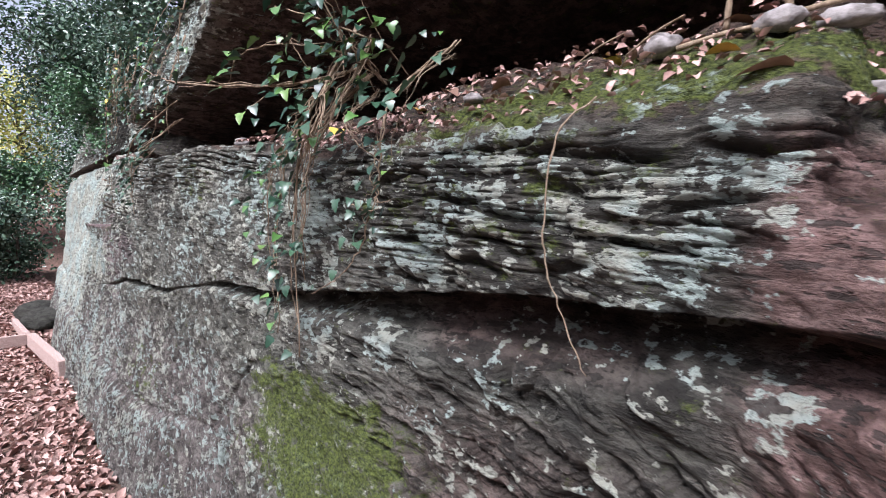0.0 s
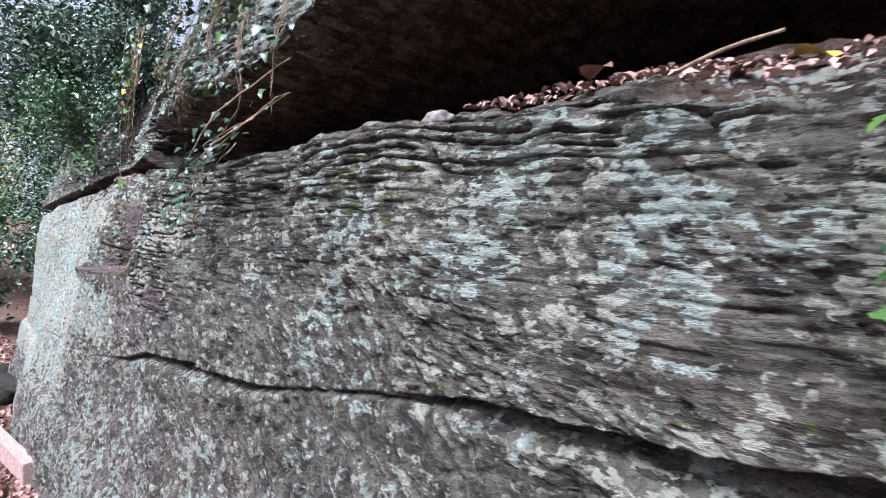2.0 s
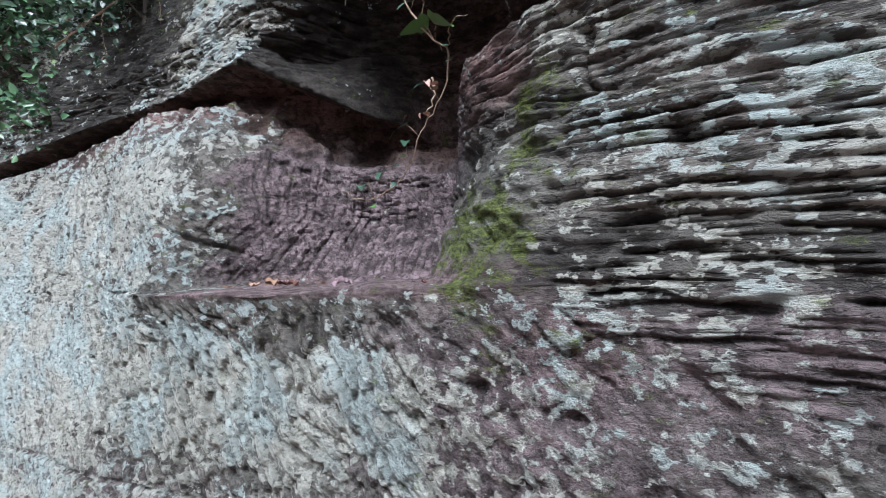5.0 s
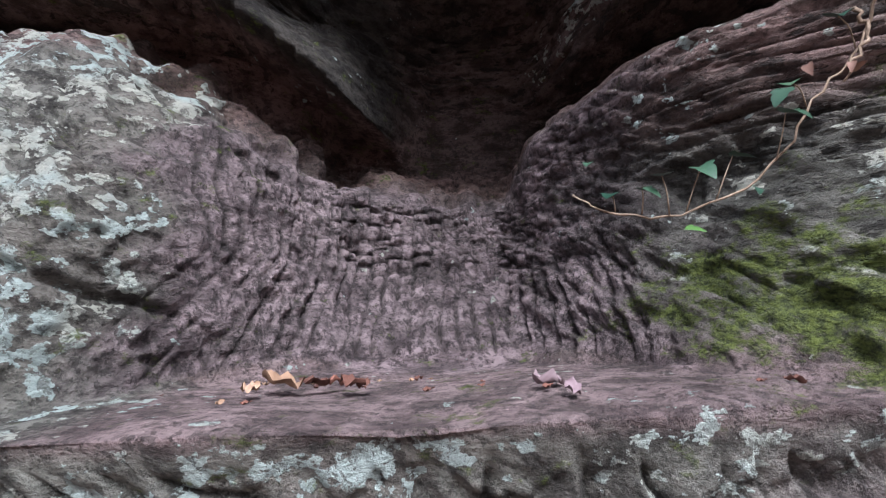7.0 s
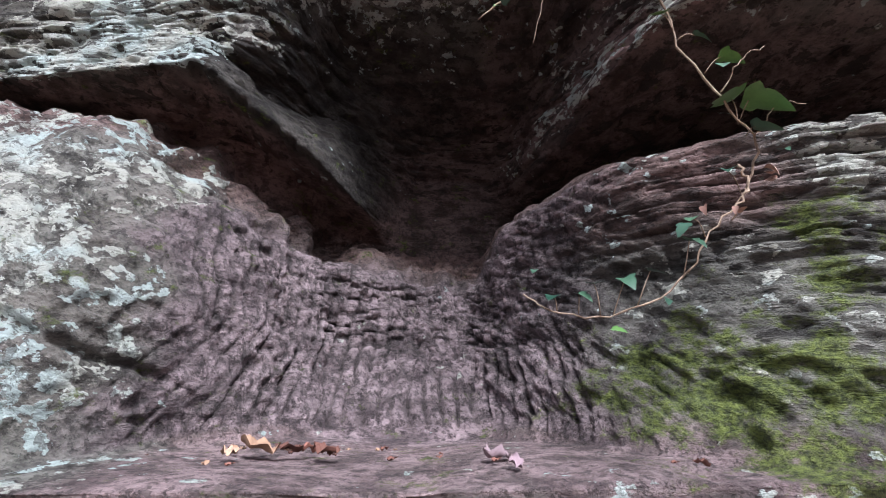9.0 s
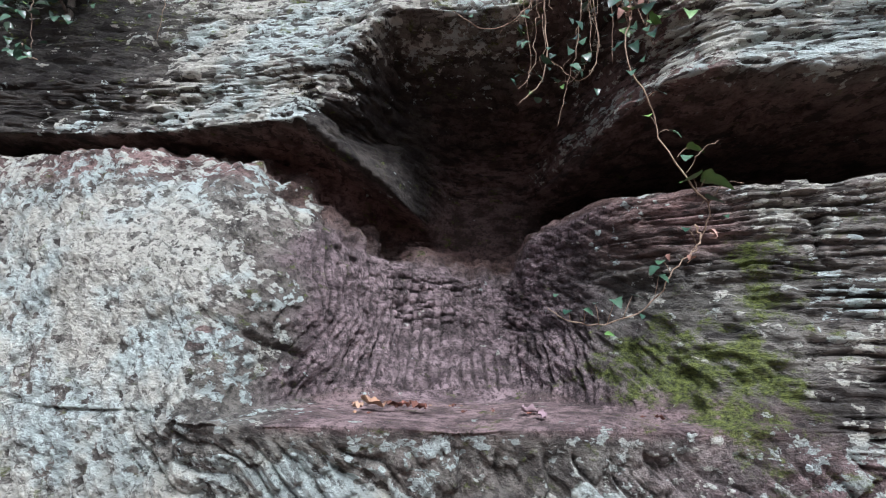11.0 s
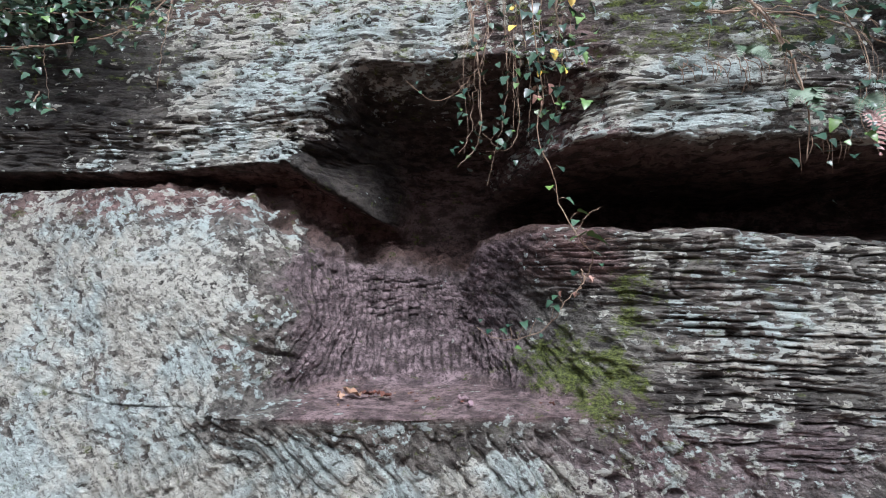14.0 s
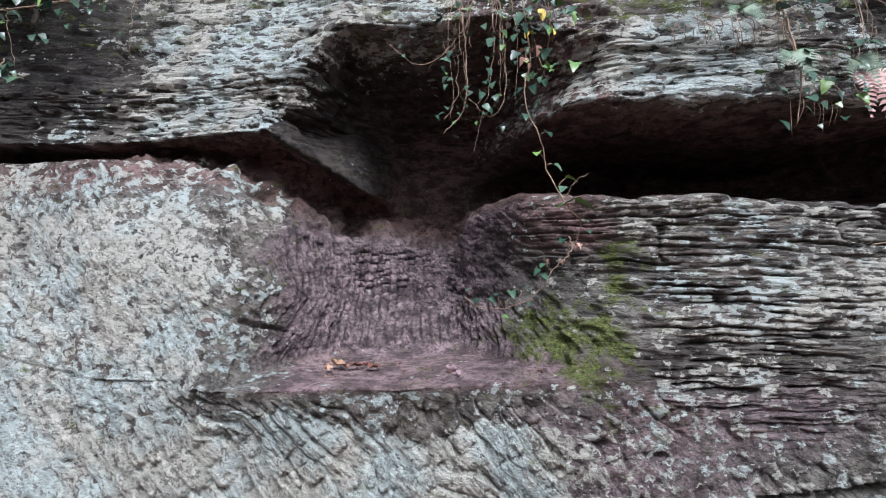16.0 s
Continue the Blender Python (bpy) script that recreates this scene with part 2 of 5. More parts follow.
def rock_profile(x):
    """Corner points of the section at x, from the foot to the hillside, as rows of (y, z)."""
    niche = ss(-5.24, -5.10, x) * ss(-3.93, -4.16, x)
    scoop = ss(-5.75, -5.30, x) * ss(-3.75, -4.02, x)     # where the carved seat shapes the face
    foot = np.interp(x, [-5.2, -5.06, -4.96, -4.84, -4.72, -4.45, -4.36, -4.26, -4.16, -4.0], [0.735, 0.80, 0.96, 1.10, 1.17, 1.17, 1.03, 0.87, 0.775, 0.73])
    waist = np.interp(x, [-5.7, -5.45, -5.2, -5.05, -4.96, -4.86, -4.77, -4.62, -4.47, -4.38, -4.25, -4.14, -4.0, -3.8], [0.93, 0.89, 0.85, 0.86, 0.99, 1.22, 1.37, 1.41, 1.38, 1.25, 1.04, 0.88, 0.775, 0.75])
    crest = np.interp(x, [-5.7, -5.45, -5.27, -5.1, -4.96, -4.85, -4.62, -4.47, -4.42, -4.38, -4.3, -4.2, -4.0, -3.8], [1.08, 1.07, 1.09, 1.04, 1.14, 1.35, 1.465, 1.477, 1.43, 1.33, 1.15, 0.97, 0.83, 0.775])
    deep = np.clip((foot - 0.76) / 0.38, 0, 1)            # how deep the apse is cut
    hollow = ss(-5.06, -4.80, x) * ss(-3.95, -4.36, x)    # the dome above it
    left = ss(-4.9, -5.06, x)
    bench = 1.335 + 0.0 * x
    lip = np.interp(x, [-8.6, -7.5, -6.2, -5.45, -5.2, -5.1, -4.95, -4.7, -4.44, -4.37, -4.22, -3.9, -3.0, -2.1, -1.75, -1.5, 0, 1.3],
                    [1.70, 1.78, 1.95, 1.95, 1.92, 1.815, 1.705, 1.67, 1.65, 1.765, 1.80, 1.795, 1.755, 1.745, 1.72, 1.655, 1.64, 1.62])
    brow = np.interp(x, [-8.6, -7.5, -6.2, -5.45, -5.05, -4.85, -4.7, -4.5, -4.25, -4.1, -3.2, -2.8, -2.1, -1.5, -0.5, 1.3],
                     [1.80, 1.86, 2.02, 2.025, 2.05, 1.93, 1.82, 1.9, 2.05, 2.08, 2.03, 2.07, 2.28, 2.42, 2.55, 2.6])
    brow_y = np.interp(x, [-8.6, -7.5, -6.2, -5.6, -5.02, -4.85, -4.7, -4.5, -4.25, -4.08, -3.5, -2.6, -1.5, 1.3],
                       [0.95, 0.95, 1.12, 1.13, 1.07, 1.22, 1.45, 1.55, 1.02, 0.86, 0.76, 0.80, 0.72, 0.65])
    bank = np.interp(x, [-4.0, -3.0, -2.2, -1.6, -1.0, 0, 1.3], [0.02, 0.02, 0.05, 0.14, 0.24, 0.27, 0.27])
    cave = np.interp(x, [-8.6, -6.0, -5.5, -5.3, -5.0, -4.0, -3.0, -2.0, 0, 1.3], [0.2, 0.2, 0.16, 0.26, 0.5, 1.0, 1.3, 1.5, 1.6, 1.6])
    fy = lambda z: face_lean(x, z)
    nlip = lerp(fy(bench), 0.715 + 0.02 * (x + 4.6) + 0.06 * ss(-5.0, -5.25, x), niche)
    back = np.maximum(nlip + 0.004, foot)
    tops = lerp(fy(lip) + 0.03, crest, scoop)
    rows = [(fy(-0.2) - 0.03, -0.25 + 0 * x), (fy(0.4), 0.4 + 0 * x), (fy(0.85), 0.85 + 0 * x), (fy(1.18), 1.18 + 0 * x),
            (lerp(fy(1.28), nlip + 0.012, niche), 1.272 + 0 * x),
            (lerp(fy(1.31), nlip - 0.006, niche), bench - 0.006),
            (lerp(fy(1.335), back, niche), lerp(1.338, 1.314, deep)),
            (lerp(fy(lerp(1.34, lip, 0.5)), waist, scoop), lerp(1.34, lip, 0.5)),
            (tops, lip)]
    shelf = ss(-5.55, -5.25, x) * ss(-4.45, -4.75, x)     # broken red ledge rising behind the lip
    ledge = lip + lerp(bank, 0.04, niche)
    ly = tops + lerp(lerp(lerp(0.34, 0.10, left), 0.12, niche), 0.20, shelf)
    rows.append((ly, lerp(lerp(ledge, lip + 0.02, left), lip + 0.085, shelf)))
    cy = np.maximum(ly + 0.06, tops + cave + 0.12 * hollow)
    gap = brow - lip
    near = 0.9 * shelf                                      # the slot is shallow left of the dome
    rows.append((lerp(lerp(cy, 1.72, hollow), tops + 0.27, near), lerp(lerp(lip + lerp(bank, 0.0, left) + 0.25 * gap, 1.78, hollow), lip + 0.13, near)))
    rows.append((lerp(lerp(cy - 0.02, lerp(1.55, 1.74, ss(-4.9, -4.6, x)), hollow), np.maximum(brow_y + 0.07, tops + 0.25), near),
                 lerp(lerp(brow - 0.15 * gap, lerp(brow + 0.03, 1.92, ss(-4.8, -4.55, x)), hollow), brow - 0.02, near)))
    by = lerp(brow_y, lerp(brow_y, 1.74, ss(-4.8, -4.6, x) * ss(-4.12, -4.3, x)), hollow)
    bz = lerp(brow, lerp(brow, 2.05, ss(-4.8, -4.55, x) * ss(-4.12, -4.3, x)), hollow)
    rows.append((by, bz))
    top = lerp(brow + 0.16, 2.37 + 0.0 * x, hollow)
    face2 = brow_y + 0.03
    rows.append((lerp(face2, lerp(by, 1.62, 0.6), hollow), lerp(brow + 0.07, lerp(bz, top, 0.5), hollow)))
    rows.append((lerp(face2 + 0.01, lerp(1.12, 1.42, ss(-4.95, -4.75, x)), hollow), lerp(brow + 0.13, top - 0.05, hollow)))
    over = np.interp(x, [-8.6, -7.5, -6.2, -5.6, -5.0, -4.5, -4.2, -4.0, -3.5, -2.6, -1.5, 1.3], [1.0, 1.0, 1.16, 1.17, 1.09, 1.08, 0.98, 0.88, 0.80, 0.84, 0.75, 0.7])
    rows.append((over, top + 0.02))
    rows.append((over + 0.10, top + 0.26))
    rows.append((over + 0.22, np.maximum(2.75, top + 0.40)))
    rows.append((over + 1.0, np.maximum(3.5, top + 0.9)))
    rows.append((over + 3.5, np.maximum(5.2, top + 2.5)))
    end = 1.6 * ss(-7.9, -8.9, x) ** 2
    return [(y + (end if i > 8 else 0 * x), z) for i, (y, z) in enumerate(rows)]


ROWS_PER_PART = (24, 56, 74, 32, 16, 50, 66, 70, 26, 24, 26, 26, 34, 36, 30, 46, 40, 16, 10)


def smooth_rows(a, times):
    for _ in range(times):
        a[1:-1] = 0.25 * a[:-2] + 0.5 * a[1:-1] + 0.25 * a[2:]
    return a


def rock_relief(x, y, z, part, arc):
    """Depth of the carved and weathered relief, outwards positive."""
    dome = ss(8.5, 11, part)
    wob = 0.035 * vnoise(x * 1.3, z * 1.1, y, 3)
    b = z + wob + 0.07 * (x + 3.9) * ss(-4.1, -3.4, x) * ss(2.3, 0.7, z) + 0.12 * ss(1.45, 1.1, z) * np.clip(x + 1.4, 0, 1.2)
    # broad lumps
    dirt_shade = 0.0
    d = 0.016 * fbm(x * 2.6, z * 3.2, y * 2.6, 11, 3)
    # thin beds, weathered back unevenly into open seams
    low = np.interp(x, [-4.05, -3.7, -3.3, -2.9, -2.2, -1.8, -0.8], [1.36, 1.15, 1.15, 1.34, 1.34, 1.0, 0.8])
    bedded = np.clip(ss(-4.35, -4.05, x) * ss(low - 0.08, low + 0.08, z + 0.05 * vnoise(x * 4, z * 4, 0, 18)) + 0.55 * dome + 0.9 * ss(1.95, 2.1, z), 0, 1)
    bedded = np.maximum(bedded, 0.4 * ss(-3.6, -3.2, x) * ss(0.95, 1.1, z))
    bedded = bedded * (1 - 0.75 * blob(x, z, -4.15, 1.46, 0.2, 0.16, 0.5))
    bedded = bedded * (1 - 0.72 * ss(-3.6, -3.3, x) * ss(-0.95, -1.35, x) * ss(1.64, 1.54, z + 0.04 * vnoise(x * 5, z * 5, 0, 17)))
    bedded = bedded * (1 - 0.85 * ss(-0.30, -0.16, x) * ss(1.6, 1.5, z))
    strong = bedded * (1 - 0.55 * dome)
    # laminae: each one a row of broken plates, undercut along its foot
    blocky = ss(-1.55, -1.1, x)            # thicker broken blocks at the start of the face
    for per, fx, proud, under, sd in ((52, 13.0, 0.0075 * (1 - 0.6 * blocky), 0.017 * (1 - 0.6 * blocky), 21), (98, 26.0, 0.003, 0.008, 121), (23, 15.0, 0.011 * blocky, 0.024 * blocky, 221)):
        lam = b * per + 0.8 * vnoise(x * 2.6, b * 5, y * 2, sd) + 0.45 * vnoise(x * 14, b * 18, y * 6, sd + 1)
        row = np.floor(lam)
        fr = lam - row
        plate = np.tanh(3.2 * vnoise(x * fx + 9.1 * row, row * 3.7, y * 5, sd + 2))
        chip = vnoise(x * fx * 3.4 + 5.3 * row, row * 1.9 + fr, y * 16, sd + 3)
        gap = ss(0.46, 0.06, fr + 0.12 * chip) * ss(-0.25, 0.25, vnoise(x * 9.5 + 3.1 * row, row * 2.1, y * 6, sd + 4))
        d = d + strong * (proud * plate + 0.5 * proud * chip - under * gap)
        dirt_shade = np.maximum(dirt_shade, strong * gap * np.clip(under / 0.017, 0, 0.9))
    course = vnoise(x * 3.1, np.floor(b * 9 + 0.5 * vnoise(x * 1.5, b * 3, 0, 29)) * 1.7, y * 3, 27)
    d = d + strong * 0.008 * np.tanh(2.5 * course)
    open_seam = np.exp(-(vnoise(x * 6.5, b * 17, y * 4, 23) / 0.07) ** 2) * ss(0.0, 0.4, vnoise(x * 8, b * 9, y, 24))
    d = d - strong * 0.022 * open_seam
    dirt_shade = np.maximum(dirt_shade, 0.8 * strong * open_seam)
    # slanting pick marks on the dressed stone: overlapping scales with a sharp lower edge
    dressed = (1 - bedded) * (1 - dome) * (1 - 0.9 * ss(1.26, 1.30, z) * ss(1.37, 1.34, z) * ss(-5.1, -5.0, x) * ss(-3.9, -4.0, x))
    u, v = (x * 0.66 - z * 0.75), (x * 0.75 + z * 0.66)
    chips = ss(-3.9, -3.4, x)
    below = ss(1.34, 1.27, z) * ss(-5.6, -5.2, x) * ss(-3.7, -4.1, x)
    for per, long, deepness, sd in ((20, 17.0, 0.0045 + 0.006 * below + 0.0045 * chips, 31), (46, 30.0, 0.0034 - 0.001 * below + 0.001 * chips, 131)):
        q = v * per + 1.2 * vnoise(u * 5, v * 6, 0, sd) + 0.5 * vnoise(u * 14, v * 12, 0, sd + 1)
        lane = np.floor(q)
        fr = q - lane
        cell = u * long + 2.7 * lane + 0.3 * vnoise(u * 9, v * 14, 0, sd + 2)
        tip = cell - np.floor(cell)
        rnd = vnoise(np.floor(cell) * 1.37 + 0.4, lane * 2.13 + 0.6, 0, sd + 3)
        scale = np.power(fr, 0.6) * ss(1.0, 0.86, fr) * (0.55 + 0.45 * ss(0.0, 0.5, tip) * ss(1.0, 0.85, tip))
        edge = np.maximum(ss(0.20, 0.05, fr), ss(0.84, 0.95, fr)) * ss(-0.5, 0.2, rnd + 0.5 * vnoise(u * 14, v * 9, 0, sd + 5))
        dirt_shade = np.maximum(dirt_shade, dressed * edge * (0.5 + 0.3 * chips) * ss(-0.5, 0.2, vnoise(u * 3.3, v * 6.1, 0, sd + 4) + 0.6 * below))
        d = d + dressed * deepness * (2.0 * scale - 1.0 + 0.7 * rnd) * ss(-0.75, -0.1, vnoise(u * 3.3, v * 6.1, 0, sd + 4) + 0.6 * below)
    d = d + dressed * (0.004 * vnoise(x * 46, z * 40, y * 20, 32) + 0.006 * vnoise(x * 17, z * 15, y * 9, 34))
    cut = np.exp(-(vnoise(u * 2.6, v * 9, 0, 35) / 0.07) ** 2) * ss(0.1, 0.5, vnoise(u * 2, v * 4, 0, 36))
    d = d - dressed * 0.014 * cut * ss(-5.0, -5.4, x)
    pock = ss(0.35, 0.6, vnoise(u * 26, v * 42, y * 10, 37))
    d = d - dressed * 0.008 * pock
    # the apse: upright chisel lanes crossed by rows of short cuts, each facet set a little in or out
    apse = ss(-5.06, -4.97, x) * ss(-4.24, -4.33, x) * ss(1.322, 1.345, z) * (1 - ss(7.9, 8.1, part))
    lane = arc * 31 + 0.55 * vnoise(arc * 5, z * 8, 0, 43) + 0.2 * vnoise(arc * 18, z * 24, 0, 45)
    li = np.floor(lane)
    lf = lane - li
    rowq = z * 36 + 0.45 * vnoise(arc * 6, z * 9, 0, 46) + 0.5 * vnoise(li * 1.9, 0.3, 0, 48)
    ri = np.floor(rowq)
    rf = rowq - ri
    upright = 1 - 0.45 * ss(1.44, 1.54, z) * ss(-4.88, -4.74, x)
    levels = (0.2 + 0.8 * ss(1.42, 1.52, z)) * (0.35 + 0.65 * ss(-4.9, -4.78, x))
    middle = 0.55 + 0.75 * ss(-4.86, -4.76, x) * ss(-4.38, -4.46, x)
    groove = ss(0.27, 0.04, np.minimum(lf, 1 - lf)) * (0.55 + 0.7 * vnoise(li * 1.3, z * 13, 0, 41))
    notch = ss(0.26, 0.05, np.minimum(rf, 1 - rf)) * ss(-0.35, 0.3, vnoise(li * 1.7 + 0.2, ri * 2.3 + 0.5, 0, 49))
    dirt_shade = np.maximum(dirt_shade, apse * np.clip(0.85 * upright * groove + 0.8 * levels * notch, 0, 0.85))
    facet = vnoise(li * 2.31 + 0.37, ri * 1.73 + 0.61, 0, 50)
    d = d + apse * (0.0034 * facet * middle + 0.003 * (lf - 0.5) - 0.0095 * middle * upright * groove - 0.0085 * middle * levels * notch + 0.003 * vnoise(arc * 50, z * 50, 0, 44) - 0.006 * ss(0.35, 0.6, vnoise(arc * 30, z * 34, 0, 47)))
    d = d - 0.018 * np.exp(-((z - 1.50 + 0.55 * (x + 5.10)) / 0.008) ** 2) * ss(-5.2, -5.1, x) * ss(-4.93, -5.0, x)
    # coarse lumps where the moss grows
    d = d + blob(x, z, -4.12, 1.50, 0.22, 0.2) * (0.013 * np.tanh(1.6 * fbm(x * 14, b * 22, y * 10, 51, 2)) - 0.012 * ss(0.2, 0.5, vnoise(x * 22, b * 34, y * 16, 52)))
    # pits of the overhanging brow
    d = d + ss(1.98, 2.06, z) * (0.007 * fbm(x * 14, z * 30, y * 14, 61, 2) - 0.016 * ss(0.15, 0.45, vnoise(x * 20, z * 60, y * 14, 63)))
    # long open joint along the face, widest under the ledge
    joint = np.interp(x, [-8, -5.0, -4.1, -3.7, -3.3, -2.8, -2.5, -1.9, -1.3, -0.8, -0.4, 0.3], [0.72, 0.80, 0.93, 1.01, 1.05, 1.07, 1.12, 1.20, 1.245, 1.32, 1.36, 1.42])
    joint = joint + 0.012 * vnoise(x * 5, 0, 0, 71)
    wide = np.interp(x, [-8, -4.3, -4.0, -3.3, -2.9, -2.6, -2.2, -1.9, -1.2, -0.75, -0.5, -0.1, 0.3], [0.006, 0.008, 0.022, 0.055, 0.04, 0.008, 0.01, 0.05, 0.10, 0.15, 0.16, 0.10, 0.05])
    below_j = ss(0.012, -0.004, z - joint) * ss(-1.0, -0.15, (z - joint) / wide)
    d = d - (0.015 + 1.3 * wide) * below_j
    # second joint sloping down to the far foot, and an upright one
    j2 = np.interp(x, [-8.2, -7.2, -6.2, -4.0, -3.2, -2.1, -1.75], [0.70, 0.55, 0.48, 0.40, 0.38, 0.56, 0.95])
    d = d - 0.02 * np.exp(-((z - j2 - 0.015 * vnoise(x * 4, 0, 0, 72)) / 0.012) ** 2) * ss(-8.3, -7, x) * ss(-1.6, -1.8, x) + 0.03 * ss(0.0, -0.06, z - j2) * ss(-2.0, -3.2, x)
    j3 = -1.77 + 0.03 * vnoise(z * 6, 0, 0, 73)
    d = d - 0.03 * np.exp(-((x - j3) / 0.016) ** 2) * ss(0.85, 0.95, z) * ss(1.17, 1.1, z)
    # fine crack running from the bench to the far end
    j4 = np.interp(x, [-7, -5.9, -5.6, -5.4, -5.05], [1.40, 1.385, 1.345, 1.325, 1.325])
    d = d - 0.010 * np.exp(-((z - j4 - 0.008 * vnoise(x * 9, 0, 0, 74)) / 0.006) ** 2) * ss(-6.6, -6.0, x) * ss(-5.0, -5.08, x)
    # rubble on the shelf behind the apse
    d = d + (ss(8.0, 8.5, part) * ss(10.4, 9.6, part)) * ss(-3.9, -4.2, x) * ss(-5.6, -5.3, x) * ss(-4.38, -4.5, x) * (0.03 * np.tanh(3 * vnoise(x * 12, y * 14, z * 24, 81)) + 0.015 * vnoise(x * 34, y * 34, z * 50, 82))
    # small holes
    for hx, hz, r in ((-4.51, 0.97, 0.03), (-4.1, 1.16, 0.03), (-2.1, 1.32, 0.03), (-3.95, 1.13, 0.02)):
        d = d - 0.03 * np.exp(-(((x - hx) / r) ** 2 + ((z - hz) / (0.6 * r)) ** 2))
    return d, dirt_shade


def rock_cover(x, y, z, part):
    """Where lichen, moss and bare red stone show; where stone is purple, earthy or darkened, painted shade included."""
    n1, n2 = fbm(x * 3.2, z * 3.2, y, 91, 3), fbm(x * 7, z * 9, y * 3, 92, 3)
    lichen = 0.44 - 0.10 * ss(-4.1, -3.6, x) + 0.14 * n1
    wx, wz = x + 0.05 * n2, z + 0.05 * n1
    x0, z0, x, z = x, z, wx, wz
    lichen = np.maximum(lichen, 0.80 * blob(x, z, -5.62, 1.50, 0.66, 0.36, 0.35) * ss(-5.02, -5.16, x))
    lichen = np.maximum(lichen, (0.78 + 0.24 * ss(-6.0, -6.8, x)) * ss(-5.0, -5.4, x) * ss(1.9, 1.8, z) * ss(0.1, 0.6, z))
    lichen = lichen + 0.06 * ss(0.95, 0.8, z) * ss(-5.0, -4.6, x) * ss(-1.6, -2.0, x)
    lichen = np.maximum(lichen, (1.12 + 0.08 * ss(1.15, 1.0, z)) * ss(1.31, 1.18, z) * ss(-3.95, -4.3, x) * ss(-1.2, -0.3, n1 + 0.3) * ss(0.8, 1.0, z))
    lichen = np.maximum(lichen, 0.80 * blob(x, z, -5.25, 2.33, 0.40, 0.42, 0.5) * ss(1.98, 2.04, z))
    lichen = np.maximum(lichen, 0.74 * blob(x, z, -4.9, 2.60, 0.7, 0.22, 0.4) * ss(2.3, 2.4, z))
    lichen = np.maximum(lichen, 0.78 * blob(x, z, -3.80, 2.2, 0.40, 0.17, 0.4) * ss(-4.2, -4.05, x))
    lichen = np.maximum(lichen, 0.80 * blob(x, z, -2.8, 2.35, 0.95, 0.4, 0.4) * ss(12.0, 12.3, part))
    lichen = np.maximum(lichen, 0.66 * blob(x, z, -3.5, 1.52, 0.34, 0.13, 0.5))
    # less pale lichen at the brow's left end, painting its shade
    lichen = lichen * (1 - 0.7 * blob(x, z, -6.1, 2.33, 0.6, 0.34, 0.4))
    lichen = np.maximum(lichen, 0.52 * ss(-2.9, -2.4, x) * ss(-1.2, -1.7, x) * ss(1.3, 1.42, z) * ss(1.74, 1.66, z))
    for cx, cz, rx, rz in ((-0.44, 1.54, 0.07, 0.05), (-0.30, 1.46, 0.09, 0.05), (-0.36, 1.52, 0.14, 0.09), (-1.0, 1.13, 0.10, 0.05), (-1.25, 1.14, 0.05, 0.04),
                           (-1.35, 1.5, 0.22, 0.08), (-0.85, 1.42, 0.12, 0.06), (-0.22, 1.30, 0.10, 0.05), (-0.75, 0.98, 0.16, 0.10)):
        lichen = np.maximum(lichen, 0.86 * blob(x, z, cx, cz, rx, rz, 0.8))
    lichen = lichen * (1 - 0.35 * blob(x, z, -5.0, 1.5, 0.09, 0.3, 0.5)) * (1 - 0.45 * blob(x, z, -4.6, 1.26, 0.32, 0.05, 0.5))
    lichen = lichen * ss(-0.09, -0.2, x + 0.03 * n2)
    # lichen thinned on the brow where ivy shade is painted in
    lichen = lichen * (1 - 0.55 * blob(x, z, -4.26, 2.4, 0.17, 0.25, 0.5)) * (1 - 0.45 * ss(-3.62, -3.45, x) * ss(-2.9, -3.2, x) * ss(2.1, 2.2, z)) * (1 - 0.4 * ss(2.36, 2.46, z) * ss(-4.3, -4.1, x))
    lichen = lichen * (1 - 0.4 * ss(-1.3, -0.9, x) * ss(1.38, 1.28, z)) * (1 - 0.45 * ss(-4.45, -4.35, x) * ss(-3.9, -4.05, x) * ss(1.56, 1.66, z) * ss(1.95, 1.85, z)) * (1 - 0.25 * ss(-4.1, -3.9, x) * ss(-3.0, -3.3, x) * ss(2.22, 2.34, z))
    apse = ss(-5.05, -4.97, x) * ss(-4.2, -4.32, x) * ss(1.32, 1.34, z)
    inside = np.clip(apse * ss(4.5, 5, part) * ss(14.5, 13.5, part) + ss(8.4, 9, part) * ss(12.1, 11.8, part), 0, 1)
    lichen = lichen * (1 - inside * 1.3) * (1 - 0.8 * ss(4.6, 5.2, part) * ss(6.2, 5.9, part) * ss(-5.0, -4.9, x) * ss(-3.9, -4.1, x))
    lichen = lichen * (1 - ss(-5.12, -5.0, x) * ss(-4.5, -4.6, x) * ss(10.6, 11.0, part) * ss(14.2, 13.4, part) * ss(2.14, 2.02, z))
    lichen = lichen * (1 - 0.6 * blob(x, z, -4.14, 1.52, 0.24, 0.24, 0.4))
    moss = 0.24 + 0.12 * n1
    moss = np.maximum(moss, 0.88 * blob(x, z, -4.14, 1.42, 0.16, 0.10, 0.8))
    moss = np.maximum(moss, 0.78 * blob(x, z, -4.0, 1.60, 0.09, 0.15, 0.8))
    moss = np.maximum(moss, 0.52 * blob(x, z, -4.2, 1.37, 0.2, 0.04, 0.6))
    moss = np.maximum(moss, 0.95 * ss(7.9, 8.2, part) * ss(9.0, 8.5, part) * ss(-1.3, -0.7, x))
    moss = np.maximum(moss, 0.95 * blob(x, z, -1.28, 0.78, 0.46, 0.24, 0.5))
